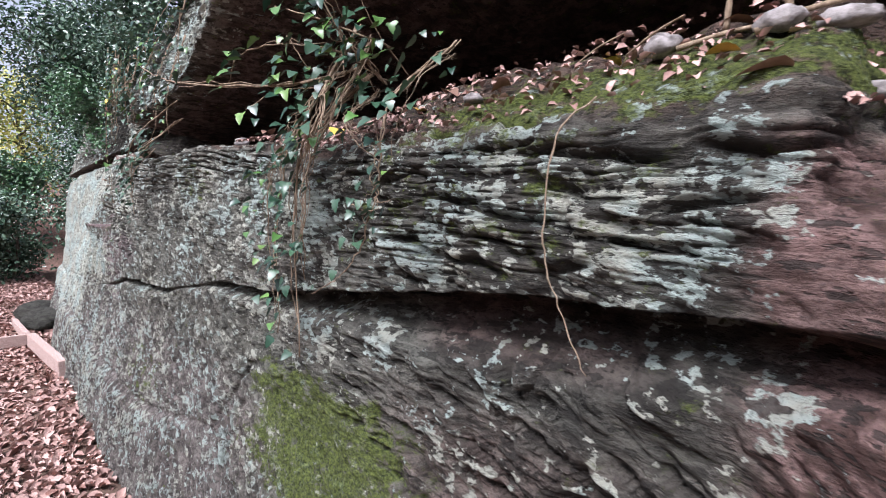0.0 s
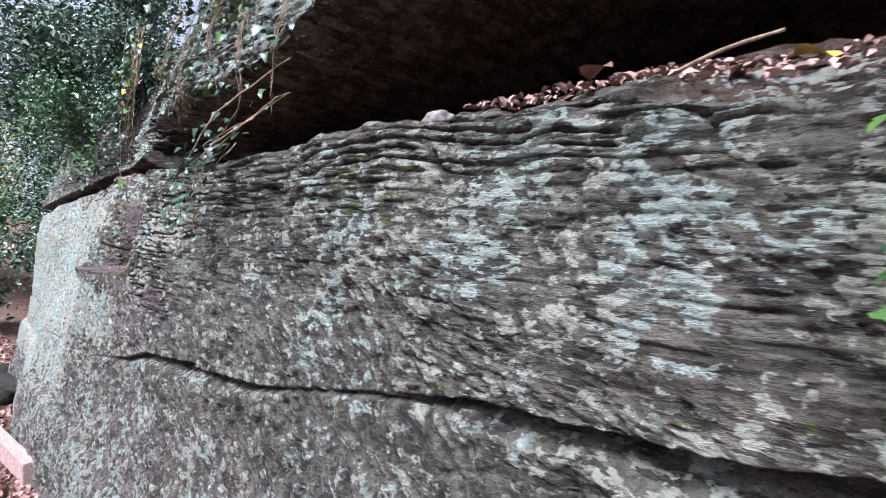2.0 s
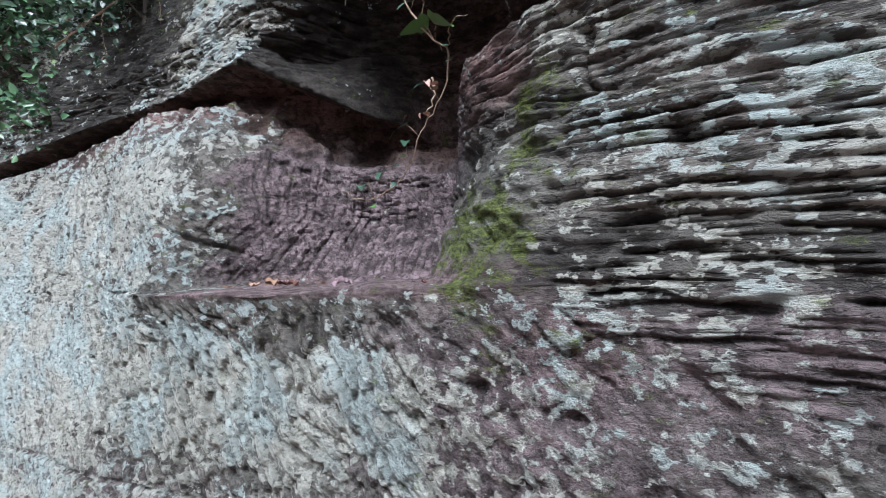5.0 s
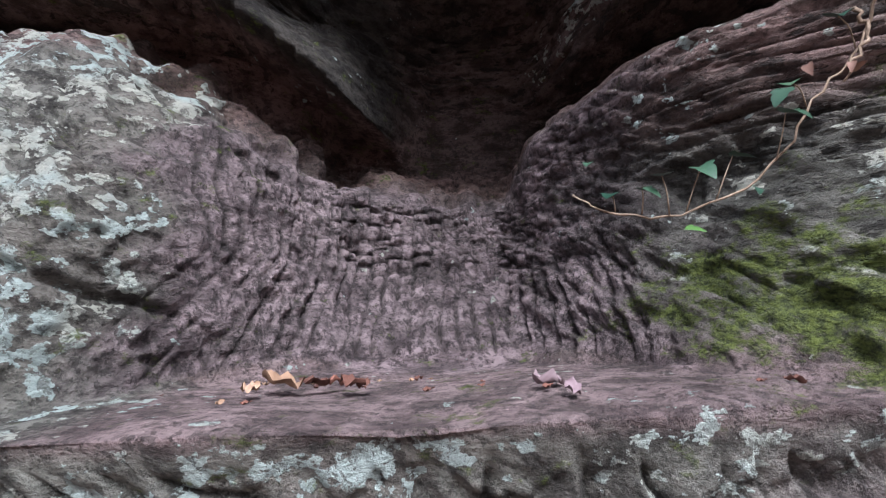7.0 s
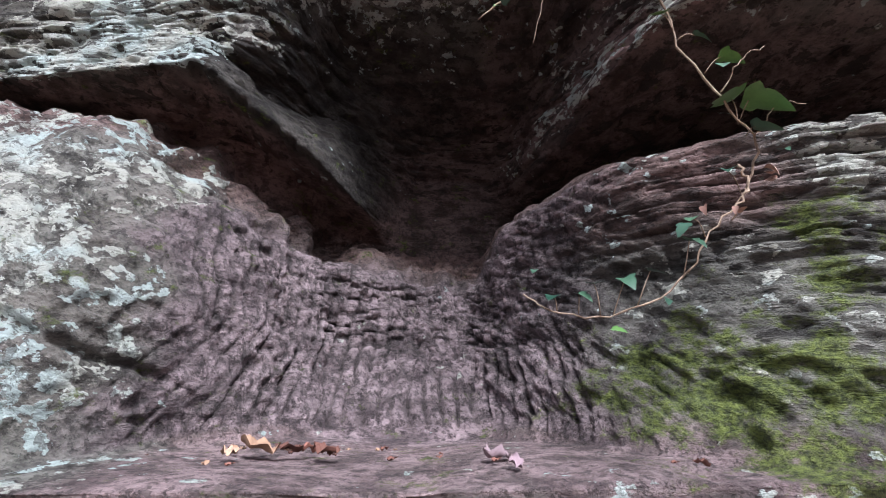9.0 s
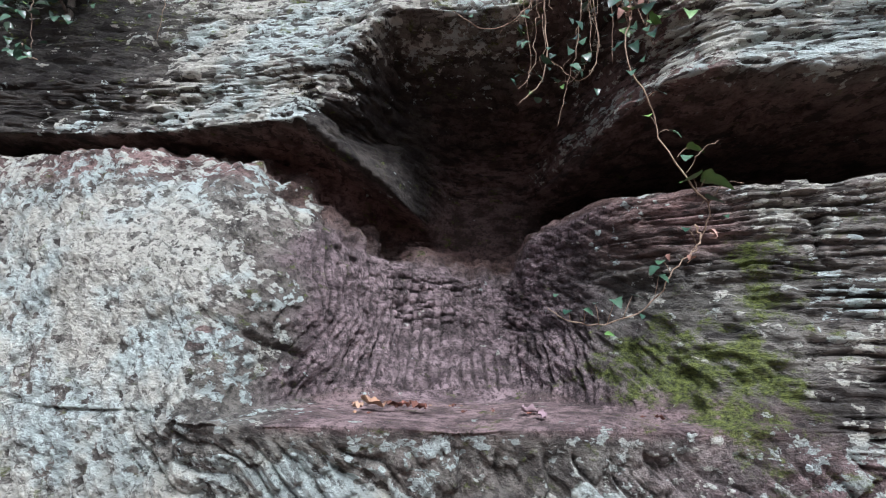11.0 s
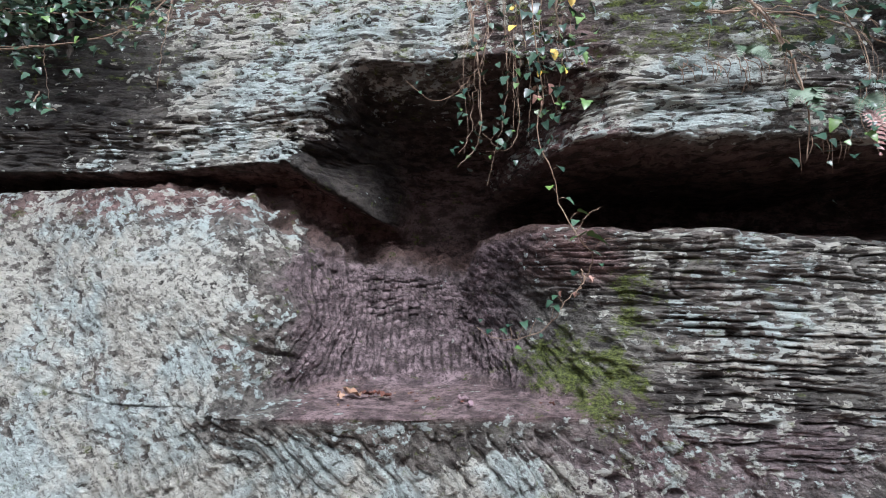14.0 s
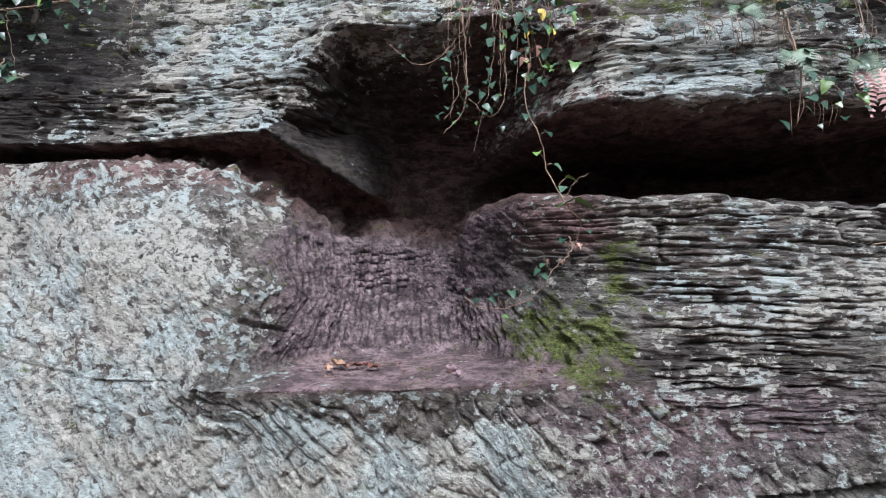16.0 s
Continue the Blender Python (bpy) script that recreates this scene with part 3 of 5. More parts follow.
    moss = np.maximum(moss, 0.5 * blob(x, z, -3.1, 0.55, 0.4, 0.25, 0.6))
    moss = np.maximum(moss, 0.55 * blob(x, z, -2.35, 1.6, 0.3, 0.1, 0.6))
    moss = np.maximum(moss, 0.46 * ss(-1.6, -1.0, x) * ss(-0.2, -0.4, x) * ss(1.3, 1.45, z))
    moss = np.maximum(moss, 0.45 * ss(2.45, 2.6, z))
    moss = np.maximum(moss, 0.40 * ss(2.25, 2.4, z))
    moss = np.maximum(moss, 0.58 * ss(2.2, 2.36, z) * ss(-4.2, -4.0, x) * ss(-3.1, -3.4, x))
    x, z = x0, z0
    red = 0.06 + 0.12 * n1
    red = np.maximum(red, ss(-0.30, -0.14, x + 0.05 * n2) * ss(1.66, 1.6, z))
    red = np.maximum(red, 0.85 * blob(x, z, -0.65, 1.27, 0.3, 0.06, 0.5))
    red = np.maximum(red, 0.6 * ss(-1.2, -0.6, x) * ss(1.2, 1.0, z))
    red = np.maximum(red, 0.9 * ss(8.2, 8.8, part) * ss(12.1, 11.7, part))
    red = np.maximum(red, 0.75 * ss(1.82, 1.90, z) * ss(-5.0, -5.2, x) * ss(9, 8.2, part))
    red = np.maximum(red, 0.7 * blob(x, z, -3.98, 1.22, 0.12, 0.08, 0.6))
    red = np.maximum(red, 0.6 * blob(x, z, -5.13, 1.48, 0.03, 0.03, 0.6))
    red = np.maximum(red, 0.8 * ss(-4.5, -4.35, x) * ss(-3.95, -4.1, x) * ss(1.60, 1.70, z))
    red = np.maximum(red, 0.85 * inside * ss(10.5, 11.5, part))
    red = np.maximum(red, 0.75 * ss(4.4, 5.0, part) * ss(6.3, 6.0, part) * ss(-5.0, -4.9, x) * ss(-3.9, -4.1, x))
    purple = 0.9 * apse * ss(9, 8.2, part) * ss(5.5, 6, part)
    purple = np.maximum(purple, 0.5 * ss(4.4, 5.0, part) * ss(6.3, 6.0, part) * ss(-5.0, -4.9, x) * ss(-3.9, -4.1, x))
    purple = np.maximum(purple, 0.35 * ss(1.0, 0.7, z) * ss(-1.4, -2.0, x))
    purple = np.maximum(purple, 0.7 * blob(x, z, -4.05, 1.05, 0.3, 0.25, 0.6))
    purple = np.maximum(purple, 0.7 * blob(x, z, -3.65, 1.22, 0.25, 0.1, 0.6))
    soil = ss(7.95, 8.15, part) * ss(10.0, 9.4, part) * ss(-3.3, -2.4, x)
    soil = np.maximum(soil, 0.5 * ss(8.1, 8.5, part) * ss(10, 9.5, part))
    soil = np.maximum(soil, 0.8 * ss(16.2, 17, part))
    dark = 0.1 + 0.3 * np.clip(n2, 0, 1)
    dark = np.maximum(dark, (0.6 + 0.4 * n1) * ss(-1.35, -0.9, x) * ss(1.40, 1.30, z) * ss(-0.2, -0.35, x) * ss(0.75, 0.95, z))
    # brow ends and top: shade of the growth above painted dark
    dark = np.maximum(dark, 0.95 * blob(x, z, -6.1, 2.35, 0.6, 0.45, 0.4))
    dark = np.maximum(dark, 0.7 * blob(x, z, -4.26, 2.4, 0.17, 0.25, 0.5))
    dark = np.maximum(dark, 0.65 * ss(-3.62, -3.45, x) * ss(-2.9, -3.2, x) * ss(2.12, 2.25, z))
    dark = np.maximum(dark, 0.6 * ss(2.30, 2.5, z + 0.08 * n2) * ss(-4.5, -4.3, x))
    dark = np.maximum(dark, 0.45 * blob(x, z, -3.25, 2.5, 0.32, 0.16, 0.5))
    # facet under the brow beside the dome: its shade painted dark
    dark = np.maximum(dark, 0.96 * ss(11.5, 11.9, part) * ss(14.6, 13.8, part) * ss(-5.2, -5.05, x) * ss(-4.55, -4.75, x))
    # upper brow darkened in colour to offset strong top light
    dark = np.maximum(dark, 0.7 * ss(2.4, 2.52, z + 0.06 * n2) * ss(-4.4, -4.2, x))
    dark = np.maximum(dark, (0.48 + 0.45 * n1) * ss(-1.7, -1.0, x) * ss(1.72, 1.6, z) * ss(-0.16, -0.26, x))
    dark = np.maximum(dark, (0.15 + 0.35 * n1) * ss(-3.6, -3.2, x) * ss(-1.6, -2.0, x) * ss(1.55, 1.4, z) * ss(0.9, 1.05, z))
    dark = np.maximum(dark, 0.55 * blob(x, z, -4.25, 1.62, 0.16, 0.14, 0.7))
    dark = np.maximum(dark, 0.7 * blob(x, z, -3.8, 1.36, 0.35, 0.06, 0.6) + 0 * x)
    dark = np.maximum(dark, 0.4 * blob(x, z, -4.97, 1.55, 0.1, 0.2, 0.7))
    # slot and dome interiors: recess shade put into the stone colour
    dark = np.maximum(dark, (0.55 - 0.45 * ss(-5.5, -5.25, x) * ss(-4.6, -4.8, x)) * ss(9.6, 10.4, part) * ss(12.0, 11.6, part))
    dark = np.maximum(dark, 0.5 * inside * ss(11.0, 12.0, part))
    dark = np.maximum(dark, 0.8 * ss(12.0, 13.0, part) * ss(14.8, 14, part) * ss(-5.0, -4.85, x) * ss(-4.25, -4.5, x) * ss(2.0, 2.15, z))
    dark = np.maximum(dark, 0.55 * ss(-6.35, -6.45, x + 0.1 * n2) * ss(-6.75, -6.6, x) * ss(1.0, 1.8, z))
    seat = ss(4.6, 5.0, part) * ss(8.0, 7.8, part) * ss(-5.0, -4.95, x) * ss(-3.95, -4.2, x)
    dark = dark * (1 - 0.8 * seat * ss(-4.3, -4.4, x))
    low = np.interp(x, [-4.05, -3.7, -3.3, -2.9, -2.2, -1.8, -0.8], [1.36, 1.15, 1.15, 1.34, 1.34, 1.0, 0.8])
    bedness = np.clip(ss(-4.35, -4.05, x) * ss(low - 0.12, low + 0.1, z) + ss(1.9, 2.05, z), 0, 1)
    return np.stack([lichen, moss, red, bedness], -1), np.stack([purple, soil, dark, 1 + 0 * x], -1)


def build_rock():
    xs = np.concatenate([np.arange(1.3, 0.2, -0.03), np.arange(0.2, -3.2, -0.007), np.arange(-3.2, -4.2, -0.006), np.arange(-4.2, -4.48, -0.0022), np.arange(-4.48, -4.76, -0.0036), np.arange(-4.76, -5.02, -0.0021), np.arange(-5.02, -5.2, -0.0036), np.arange(-5.2, -6.15, -0.0055), np.arange(-6.15, -9.0, -0.018)])
    prof = rock_profile(xs)
    ys, zs, part = [], [], []
    for i, n in enumerate(ROWS_PER_PART):
        (y0, z0), (y1, z1) = prof[i], prof[i + 1]
        for t in np.arange(n) / n:
            ys.append(lerp(y0, y1, t)), zs.append(lerp(z0, z1, t)), part.append(i + t)
    ys.append(prof[-1][0]), zs.append(prof[-1][1]), part.append(len(ROWS_PER_PART))
    y, z = smooth_rows(np.array(ys), 9), smooth_rows(np.array(zs), 9)
    y, z = smooth_rows(y.T.copy(), 4).T, smooth_rows(z.T.copy(), 4).T
    x = np.broadcast_to(xs, y.shape).copy()
    part = np.broadcast_to(np.array(part)[:, None], y.shape)
    arc = np.concatenate([np.zeros((len(y), 1)), np.cumsum(np.hypot(np.diff(x, axis=1), np.diff(y, axis=1)), axis=1)], axis=1)
    arc = arc - arc[:, int(np.argmin(np.abs(xs + 4.62)))][:, None]
    p = np.stack([x, y, z], -1)
    du, dv = np.gradient(p, axis=0), np.gradient(p, axis=1)
    nrm = np.cross(du, dv)
    nrm /= np.linalg.norm(nrm, axis=-1, keepdims=True) + 1e-9
    if nrm[60, 300, 1] > 0:
        nrm = -nrm
    relief, dirt_shade = rock_relief(x, y, z, part, arc)
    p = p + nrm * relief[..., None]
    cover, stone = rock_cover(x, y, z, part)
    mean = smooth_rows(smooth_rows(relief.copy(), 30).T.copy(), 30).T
    # alpha holds groove dirt together with painted groove shade
    stone[..., 3] = dirt_shade
    cover[..., 0] += np.clip(18 * (relief - mean), -0.2, 0.10)      # lichen keeps to the proud stone; its thinning paints shade into grooves
    r, c = y.shape
    idx = np.arange(r * c).reshape(r, c)
    quads = np.stack([idx[:-1, :-1], idx[:-1, 1:], idx[1:, 1:], idx[1:, :-1]], -1).reshape(-1, 4)
    me = bpy.data.meshes.new("rock_face")
    me.vertices.add(r * c)
    me.vertices.foreach_set("co", p.reshape(-1))
    me.loops.add(len(quads) * 4)
    me.loops.foreach_set("vertex_index", quads.reshape(-1).astype(np.int32))
    me.polygons.add(len(quads))
    me.polygons.foreach_set("loop_start", np.arange(0, len(quads) * 4, 4, dtype=np.int32))
    me.update(calc_edges=True)
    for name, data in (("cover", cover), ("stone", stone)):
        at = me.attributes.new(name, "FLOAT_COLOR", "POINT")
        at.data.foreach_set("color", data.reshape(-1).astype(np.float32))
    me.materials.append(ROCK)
    me.shade_smooth()
    ob = new("rock_face", me)
    return tagged(ob, "weathered sandstone face with lichen, moss and a carved seat niche", "rock face", kind="structure")


rock = build_rock()


# ---- ground ----
def ground_height(x, y):
    # last term: unseen rise added behind the camera to block low sky light
    bank = 1.6 * ss(-13.5, -19, x + 0.25 * y) + 2.0 * ss(-22, -60, x) + 6.0 * ss(-4, -13, y)
    return -0.06 + 0.05 * fbm(x * 0.5, y * 0.5, 0, 5, 3) + bank


def build_ground():
    ax = np.concatenate([-np.geomspace(900, 26, 14), np.arange(-25, 6, 0.22), np.geomspace(7, 900, 14)])
    ay = np.concatenate([-np.geomspace(900, 9, 14), np.arange(-8, 3.2, 0.22), np.geomspace(4, 900, 14)])
    gx, gy = np.meshgrid(ax, ay)
    gz = ground_height(gx, gy)
    r, c = gx.shape
    verts = np.stack([gx, gy, gz], -1).reshape(-1, 3).tolist()
    faces = [(i * c + j, i * c + j + 1, (i + 1) * c + j + 1, (i + 1) * c + j) for i in range(r - 1) for j in range(c - 1)]
    return tagged(mesh_object("ground", verts, faces, GROUND), "leaf-strewn brown woodland path and forest floor", "ground", kind="structure")


build_ground()


# ---- plants: shared leaf shapes ----
def blade_mesh(name, outline, mat, fold=0.25, curl=0.15):
    """A thin leaf from its right-hand outline (across, along), folded on the midrib and curled."""
    tip = outline[-1][1]
    verts, faces = [], []
    for a, t in outline:
        drop = -curl * t * t / max(tip, 1e-6)
        for side in (-1, 0, 1):
            verts.append((side * a, t, drop + fold * abs(side * a)))
    for i in range(len(outline) - 1):
        k = 3 * i
        faces += [(k, k + 1, k + 4, k + 3), (k + 1, k + 2, k + 5, k + 4)]
    me = bpy.data.meshes.new(name)
    me.from_pydata(verts, [], faces)
    me.materials.append(mat)
    me.shade_smooth()
    return me


IVY_SHAPE = ((0.03, -0.04), (0.16, -0.13), (0.31, -0.14), (0.42, -0.04), (0.52, 0.12), (0.46, 0.19), (0.34, 0.26), (0.35, 0.38), (0.33, 0.50), (0.25, 0.66), (0.15, 0.82), (0.06, 0.95), (0.0, 1.0))
OVAL_SHAPE = ((0.02, 0.0), (0.24, 0.14), (0.36, 0.38), (0.32, 0.62), (0.16, 0.86), (0.0, 1.0))
IVY_ONE = leaf_material("ivy_leaf_single", (0.014, 0.05, 0.03), (0.06, 0.13, 0.07), 0.36, island=False)
PALE_ONE = leaf_material("young_ivy_leaf", (0.07, 0.17, 0.04), (0.16, 0.28, 0.07), 0.35, island=False)
BROWN_ONE = leaf_material("single_dead_leaf", (0.15, 0.075, 0.05), (0.42, 0.27, 0.20), 0.8, island=False)
YELLOW_ONE = leaf_material("single_yellow_leaf", (0.55, 0.36, 0.05), (0.75, 0.6, 0.12), 0.6, island=False)
LEAF_MESHES = [blade_mesh("leaf", IVY_SHAPE, IVY_ONE, f, c) for f, c in ((0.2, 0.1), (0.35, 0.3), (0.1, 0.2))]
PALE_MESHES = [blade_mesh("leaf", IVY_SHAPE, PALE_ONE, f, c) for f, c in ((0.2, 0.15), (0.3, 0.3))]
DEAD_MESHES = [blade_mesh("dead_leaf", OVAL_SHAPE, BROWN_ONE, f, c) for f, c in ((0.9, 0.5), (0.7, -0.5), (0.5, 0.9))]


def crumpled_mesh(name, mat, seed, curl=1.0):
    """A dry leaf crumpled into folds, with a ragged edge."""
    n, q = 9, Vector((seed * 3.1, 0, 0))
    verts, faces = [], []
    for i in range(n):
        for j in range(n):
            u, v = i / (n - 1) * 2 - 1, j / (n - 1)
            wide = 0.42 * math.sin(math.pi * min(v * 0.92 + 0.06, 1)) ** 0.7 * (1 + 0.35 * noise.noise(Vector((3 * v, u, seed))))
            x = u * wide
            h = 0.30 * noise.noise(Vector((x * 3.2, v * 3.2, 0)) + q) + 0.14 * noise.noise(Vector((x * 8, v * 8, 2)) + q) + curl * 0.5 * x * x + 0.22 * curl * (v - 0.5) ** 2
            verts.append((x * (1 - 0.25 * curl * abs(u)), v - 0.5, h + 0.12))
    for i in range(n - 1):
        for j in range(n - 1):
            faces.append((i * n + j, (i + 1) * n + j, (i + 1) * n + j + 1, i * n + j + 1))
    me = bpy.data.meshes.new(name)
    me.from_pydata(verts, [], faces)
    me.materials.append(mat)
    me.shade_smooth()
    return me


TAN = leaf_material("tan_dry_leaf", (0.28, 0.17, 0.10), (0.42, 0.28, 0.18), 0.8, island=False)
RUSSET = leaf_material("russet_dry_leaf", (0.10, 0.04, 0.025), (0.22, 0.09, 0.06), 0.8, island=False)
MAUVE = leaf_material("mauve_dry_leaf", (0.24, 0.17, 0.18), (0.34, 0.26, 0.26), 0.8, island=False)
TAN_MESHES = [crumpled_mesh("dead_leaf", TAN, k, c) for k, c in ((1, 1.2), (2, 0.8))]
RUSSET_MESHES = [crumpled_mesh("dead_leaf", RUSSET, k, c) for k, c in ((3, 1.2), (4, 0.7), (5, 1.6))]
MAUVE_MESHES = [crumpled_mesh("dead_leaf", MAUVE, k, c) for k, c in ((6, 1.8), (7, 1.4))]
GOLD_MESHES = [blade_mesh("yellow_leaf", OVAL_SHAPE, YELLOW_ONE, 0.3, 0.3)]


def spline(points, n):
    """n points on a smooth curve through the given ones."""
    p = [Vector(q) for q in points]
    p = [2 * p[0] - p[1]] + p + [2 * p[-1] - p[-2]]
    out = []
    for k in range(n):
        f = k / (n - 1) * (len(p) - 3)
        i = min(int(f), len(p) - 4)
        t = f - i
        a, b, c, d = p[i:i + 4]
        out.append(0.5 * (2 * b + (c - a) * t + (2 * a - 5 * b + 4 * c - d) * t * t + (3 * b - a - 3 * c + d) * t ** 3))
    return out


def tube_data(path, r0, r1, sides=6, rough=0.12, seed=0):
    rng = random.Random(seed)
    verts, faces = [], []
    for i, q in enumerate(path):
        ahead = (path[min(i + 1, len(path) - 1)] - path[max(i - 1, 0)]).normalized()
        a = ahead.cross(Vector((0.3, 1, 0.2))).normalized()
        c = ahead.cross(a)
        r = (r0 + (r1 - r0) * i / (len(path) - 1)) * (1 + rng.uniform(-rough, rough))
        for k in range(sides):
            w = 2 * math.pi * k / sides
            verts.append(q + r * (math.cos(w) * a + math.sin(w) * c))
    for i in range(len(path) - 1):
        for k in range(sides):
            k2 = (k + 1) % sides
            faces.append((i * sides + k, i * sides + k2, (i + 1) * sides + k2, (i + 1) * sides + k))
    faces.append(tuple(range(sides - 1, -1, -1)))
    faces.append(tuple((len(path) - 1) * sides + k for k in range(sides)))
    return verts, faces


def holder(name, place):
    ob = new(name)
    ob.location = place
    ob.empty_display_size = 0.05
    return ob


def put_part(name, mesh, parent, m):
    """A part on shared mesh data; m is its pose in the world."""
    ob = new(name, mesh)
    ob.parent = parent
    ob.matrix_basis = Matrix.Translation(-parent.location) @ m
    return ob


def leaf_pose(place, size, rng, droop=-35, face=0, spread=60):
    """A leaf that hangs outwards from the face and turns its upper side to the light."""
    turn = Euler((radians(droop + rng.uniform(-35, 35)), radians(rng.uniform(-30, 30)), radians(180 + face + rng.uniform(-spread, spread))))
    return Matrix.LocRotScale(place, turn, (size, size, size))


def vine(label, stems, leaves, seed, size=0.04, radius=0.0022, meshes=None, group="hanging ivy", spread=60, off=0.02, tangle=2):
    """A hanging plant: each stem a tube, leaves set along the stems."""
    rng = random.Random(seed)
    base = Vector(stems[0][0])
    ob = holder("ivy_vine", base)
    for k, pts in enumerate(stems):
        path = spline(pts, max(10, 5 * len(pts)))
        path = [q + Vector((rng.gauss(0, 0.0016), rng.gauss(0, 0.0016), rng.gauss(0, 0.0016))) for q in path]
        r = radius * (1.6 if k == 0 else rng.uniform(0.6, 1.1))
        v, f = tube_data([q - base for q in path], r, r * 0.5, 5, 0.2, seed + k)
        mesh_object("stem", v, f, STEM, ob)
        for e in range(tangle if len(pts) > 3 else 0):
            shift = Vector((rng.gauss(0, 0.035), rng.uniform(-0.02, 0.01), rng.gauss(0, 0.03)))
            cut = rng.randint(len(path) // 3, len(path) - 1)
            side = [q + shift * (i / len(path)) + Vector((rng.gauss(0, 0.006), rng.gauss(0, 0.004), rng.gauss(0, 0.006))) for i, q in enumerate(path[:cut])]
            v, f = tube_data([q - base for q in side], r * 0.55, r * 0.3, 4, 0.2, seed + 50 + e)
            mesh_object("stem", v, f, STEM, ob)
        n = int(2.1 * leaves[k])
        for _ in range(n):
            q = path[int(rng.uniform(0.08, 1) * (len(path) - 1))]
            at = q + Vector((rng.gauss(0, off), rng.uniform(-1.6, 0.1) * off, rng.gauss(0, off)))
            put_part("leaf", rng.choice(meshes or (LEAF_MESHES * 5 + PALE_MESHES)), ob, leaf_pose(at, size * rng.uniform(0.35, 0.95), rng, spread=spread))
    return tagged(ob, label, "ivy", group)


# ivy on the brow over the niche, with one long strand down to the mossy stone
strand = vine("long ivy strand hanging over the niche to the mossy stone",
     [[(-4.27, 0.80, 2.62), (-4.285, 0.78, 2.40), (-4.265, 0.77, 2.16), (-4.28, 0.765, 2.05), (-4.243, 0.76, 1.948), (-4.228, 0.755, 1.873), (-4.183, 0.75, 1.783), (-4.138, 0.76, 1.723),
       (-4.165, 0.765, 1.655), (-4.205, 0.77, 1.61), (-4.25, 0.78, 1.545), (-4.325, 0.80, 1.503), (-4.40, 0.81, 1.51), (-4.438, 0.825, 1.532)],
      [(-4.183, 0.75, 1.79), (-4.16, 0.735, 1.83), (-4.125, 0.73, 1.85)], [(-4.14, 0.76, 1.73), (-4.12, 0.74, 1.765), (-4.09, 0.73, 1.77)]],
     [5, 0, 0], 5, 0.026, 0.0013, tangle=0)


def leaf_on_stalk(vine_ob, foot, offset, size, mesh, tip, turn, seed):
    """One leaf on its own short stalk."""
    base, rng = vine_ob.location, random.Random(seed)
    a = Vector(foot)
    b = a + Vector(offset)
    v, f = tube_data([q - base for q in spline([a, (a + b) / 2 + Vector((0, -0.003, 0.004)), b], 6)], 0.0008, 0.0006, 4, 0.1, seed)
    mesh_object("leaf_stalk", v, f, STEM, vine_ob)
    pose_m = Matrix.LocRotScale(b, Euler((radians(tip + rng.uniform(-8, 8)), radians(rng.uniform(-15, 15)), radians(turn))), (size, size, size))
    put_part("leaf", mesh, vine_ob, pose_m)


for k, (foot_at, off_by, size, young, tip, turn) in enumerate((
        ((-4.398, 0.81, 1.51), (-0.006, -0.006, 0.018), 0.020, 0, -20, 150), ((-4.372, 0.806, 1.506), (0.000, -0.006, 0.024), 0.022, 0, -15, 210), ((-4.345, 0.803, 1.503), (-0.008, -0.008, 0.040), 0.022, 0, -10, 160),
        ((-4.33, 0.80, 1.503), (0.016, -0.008, 0.046), 0.026, 0, -18, 175), ((-4.30, 0.795, 1.515), (0.018, -0.006, 0.044), 0.022, 0, -8, 230), ((-4.245, 0.78, 1.55), (0.006, -0.012, 0.044), 0.026, 0, -12, 200),
        ((-4.215, 0.772, 1.60), (-0.020, -0.010, 0.022), 0.022, 0, -20, 140), ((-4.165, 0.765, 1.655), (-0.020, -0.008, 0.030), 0.026, 0, -12, 150), ((-4.16, 0.757, 1.75), (-0.012, -0.012, 0.030), 0.048, 1, -8, 120),
        ((-4.16, 0.757, 1.75), (0.010, -0.012, 0.028), 0.052, 1, -8, 250), ((-4.15, 0.76, 1.735), (0.004, -0.014, 0.006), 0.034, 0, -25, 225), ((-4.2, 0.75, 1.82), (0.022, -0.006, 0.022), 0.03, 1, -15, 260),
        ((-4.232, 0.755, 1.89), (-0.02, -0.01, 0.018), 0.026, 1, -25, 160), ((-4.228, 0.755, 1.875), (0.02, -0.01, 0.0), 0.024, 0, -30, 230), ((-4.245, 0.76, 1.95), (0.02, -0.012, 0.01), 0.028, 0, -30, 200),
        ((-4.26, 0.765, 2.0), (-0.018, -0.012, 0.006), 0.026, 0, -30, 170))):
    leaf_on_stalk(strand, foot_at, off_by, size, (PALE_MESHES if young else LEAF_MESHES)[k % 2], tip, turn, 300 + k)
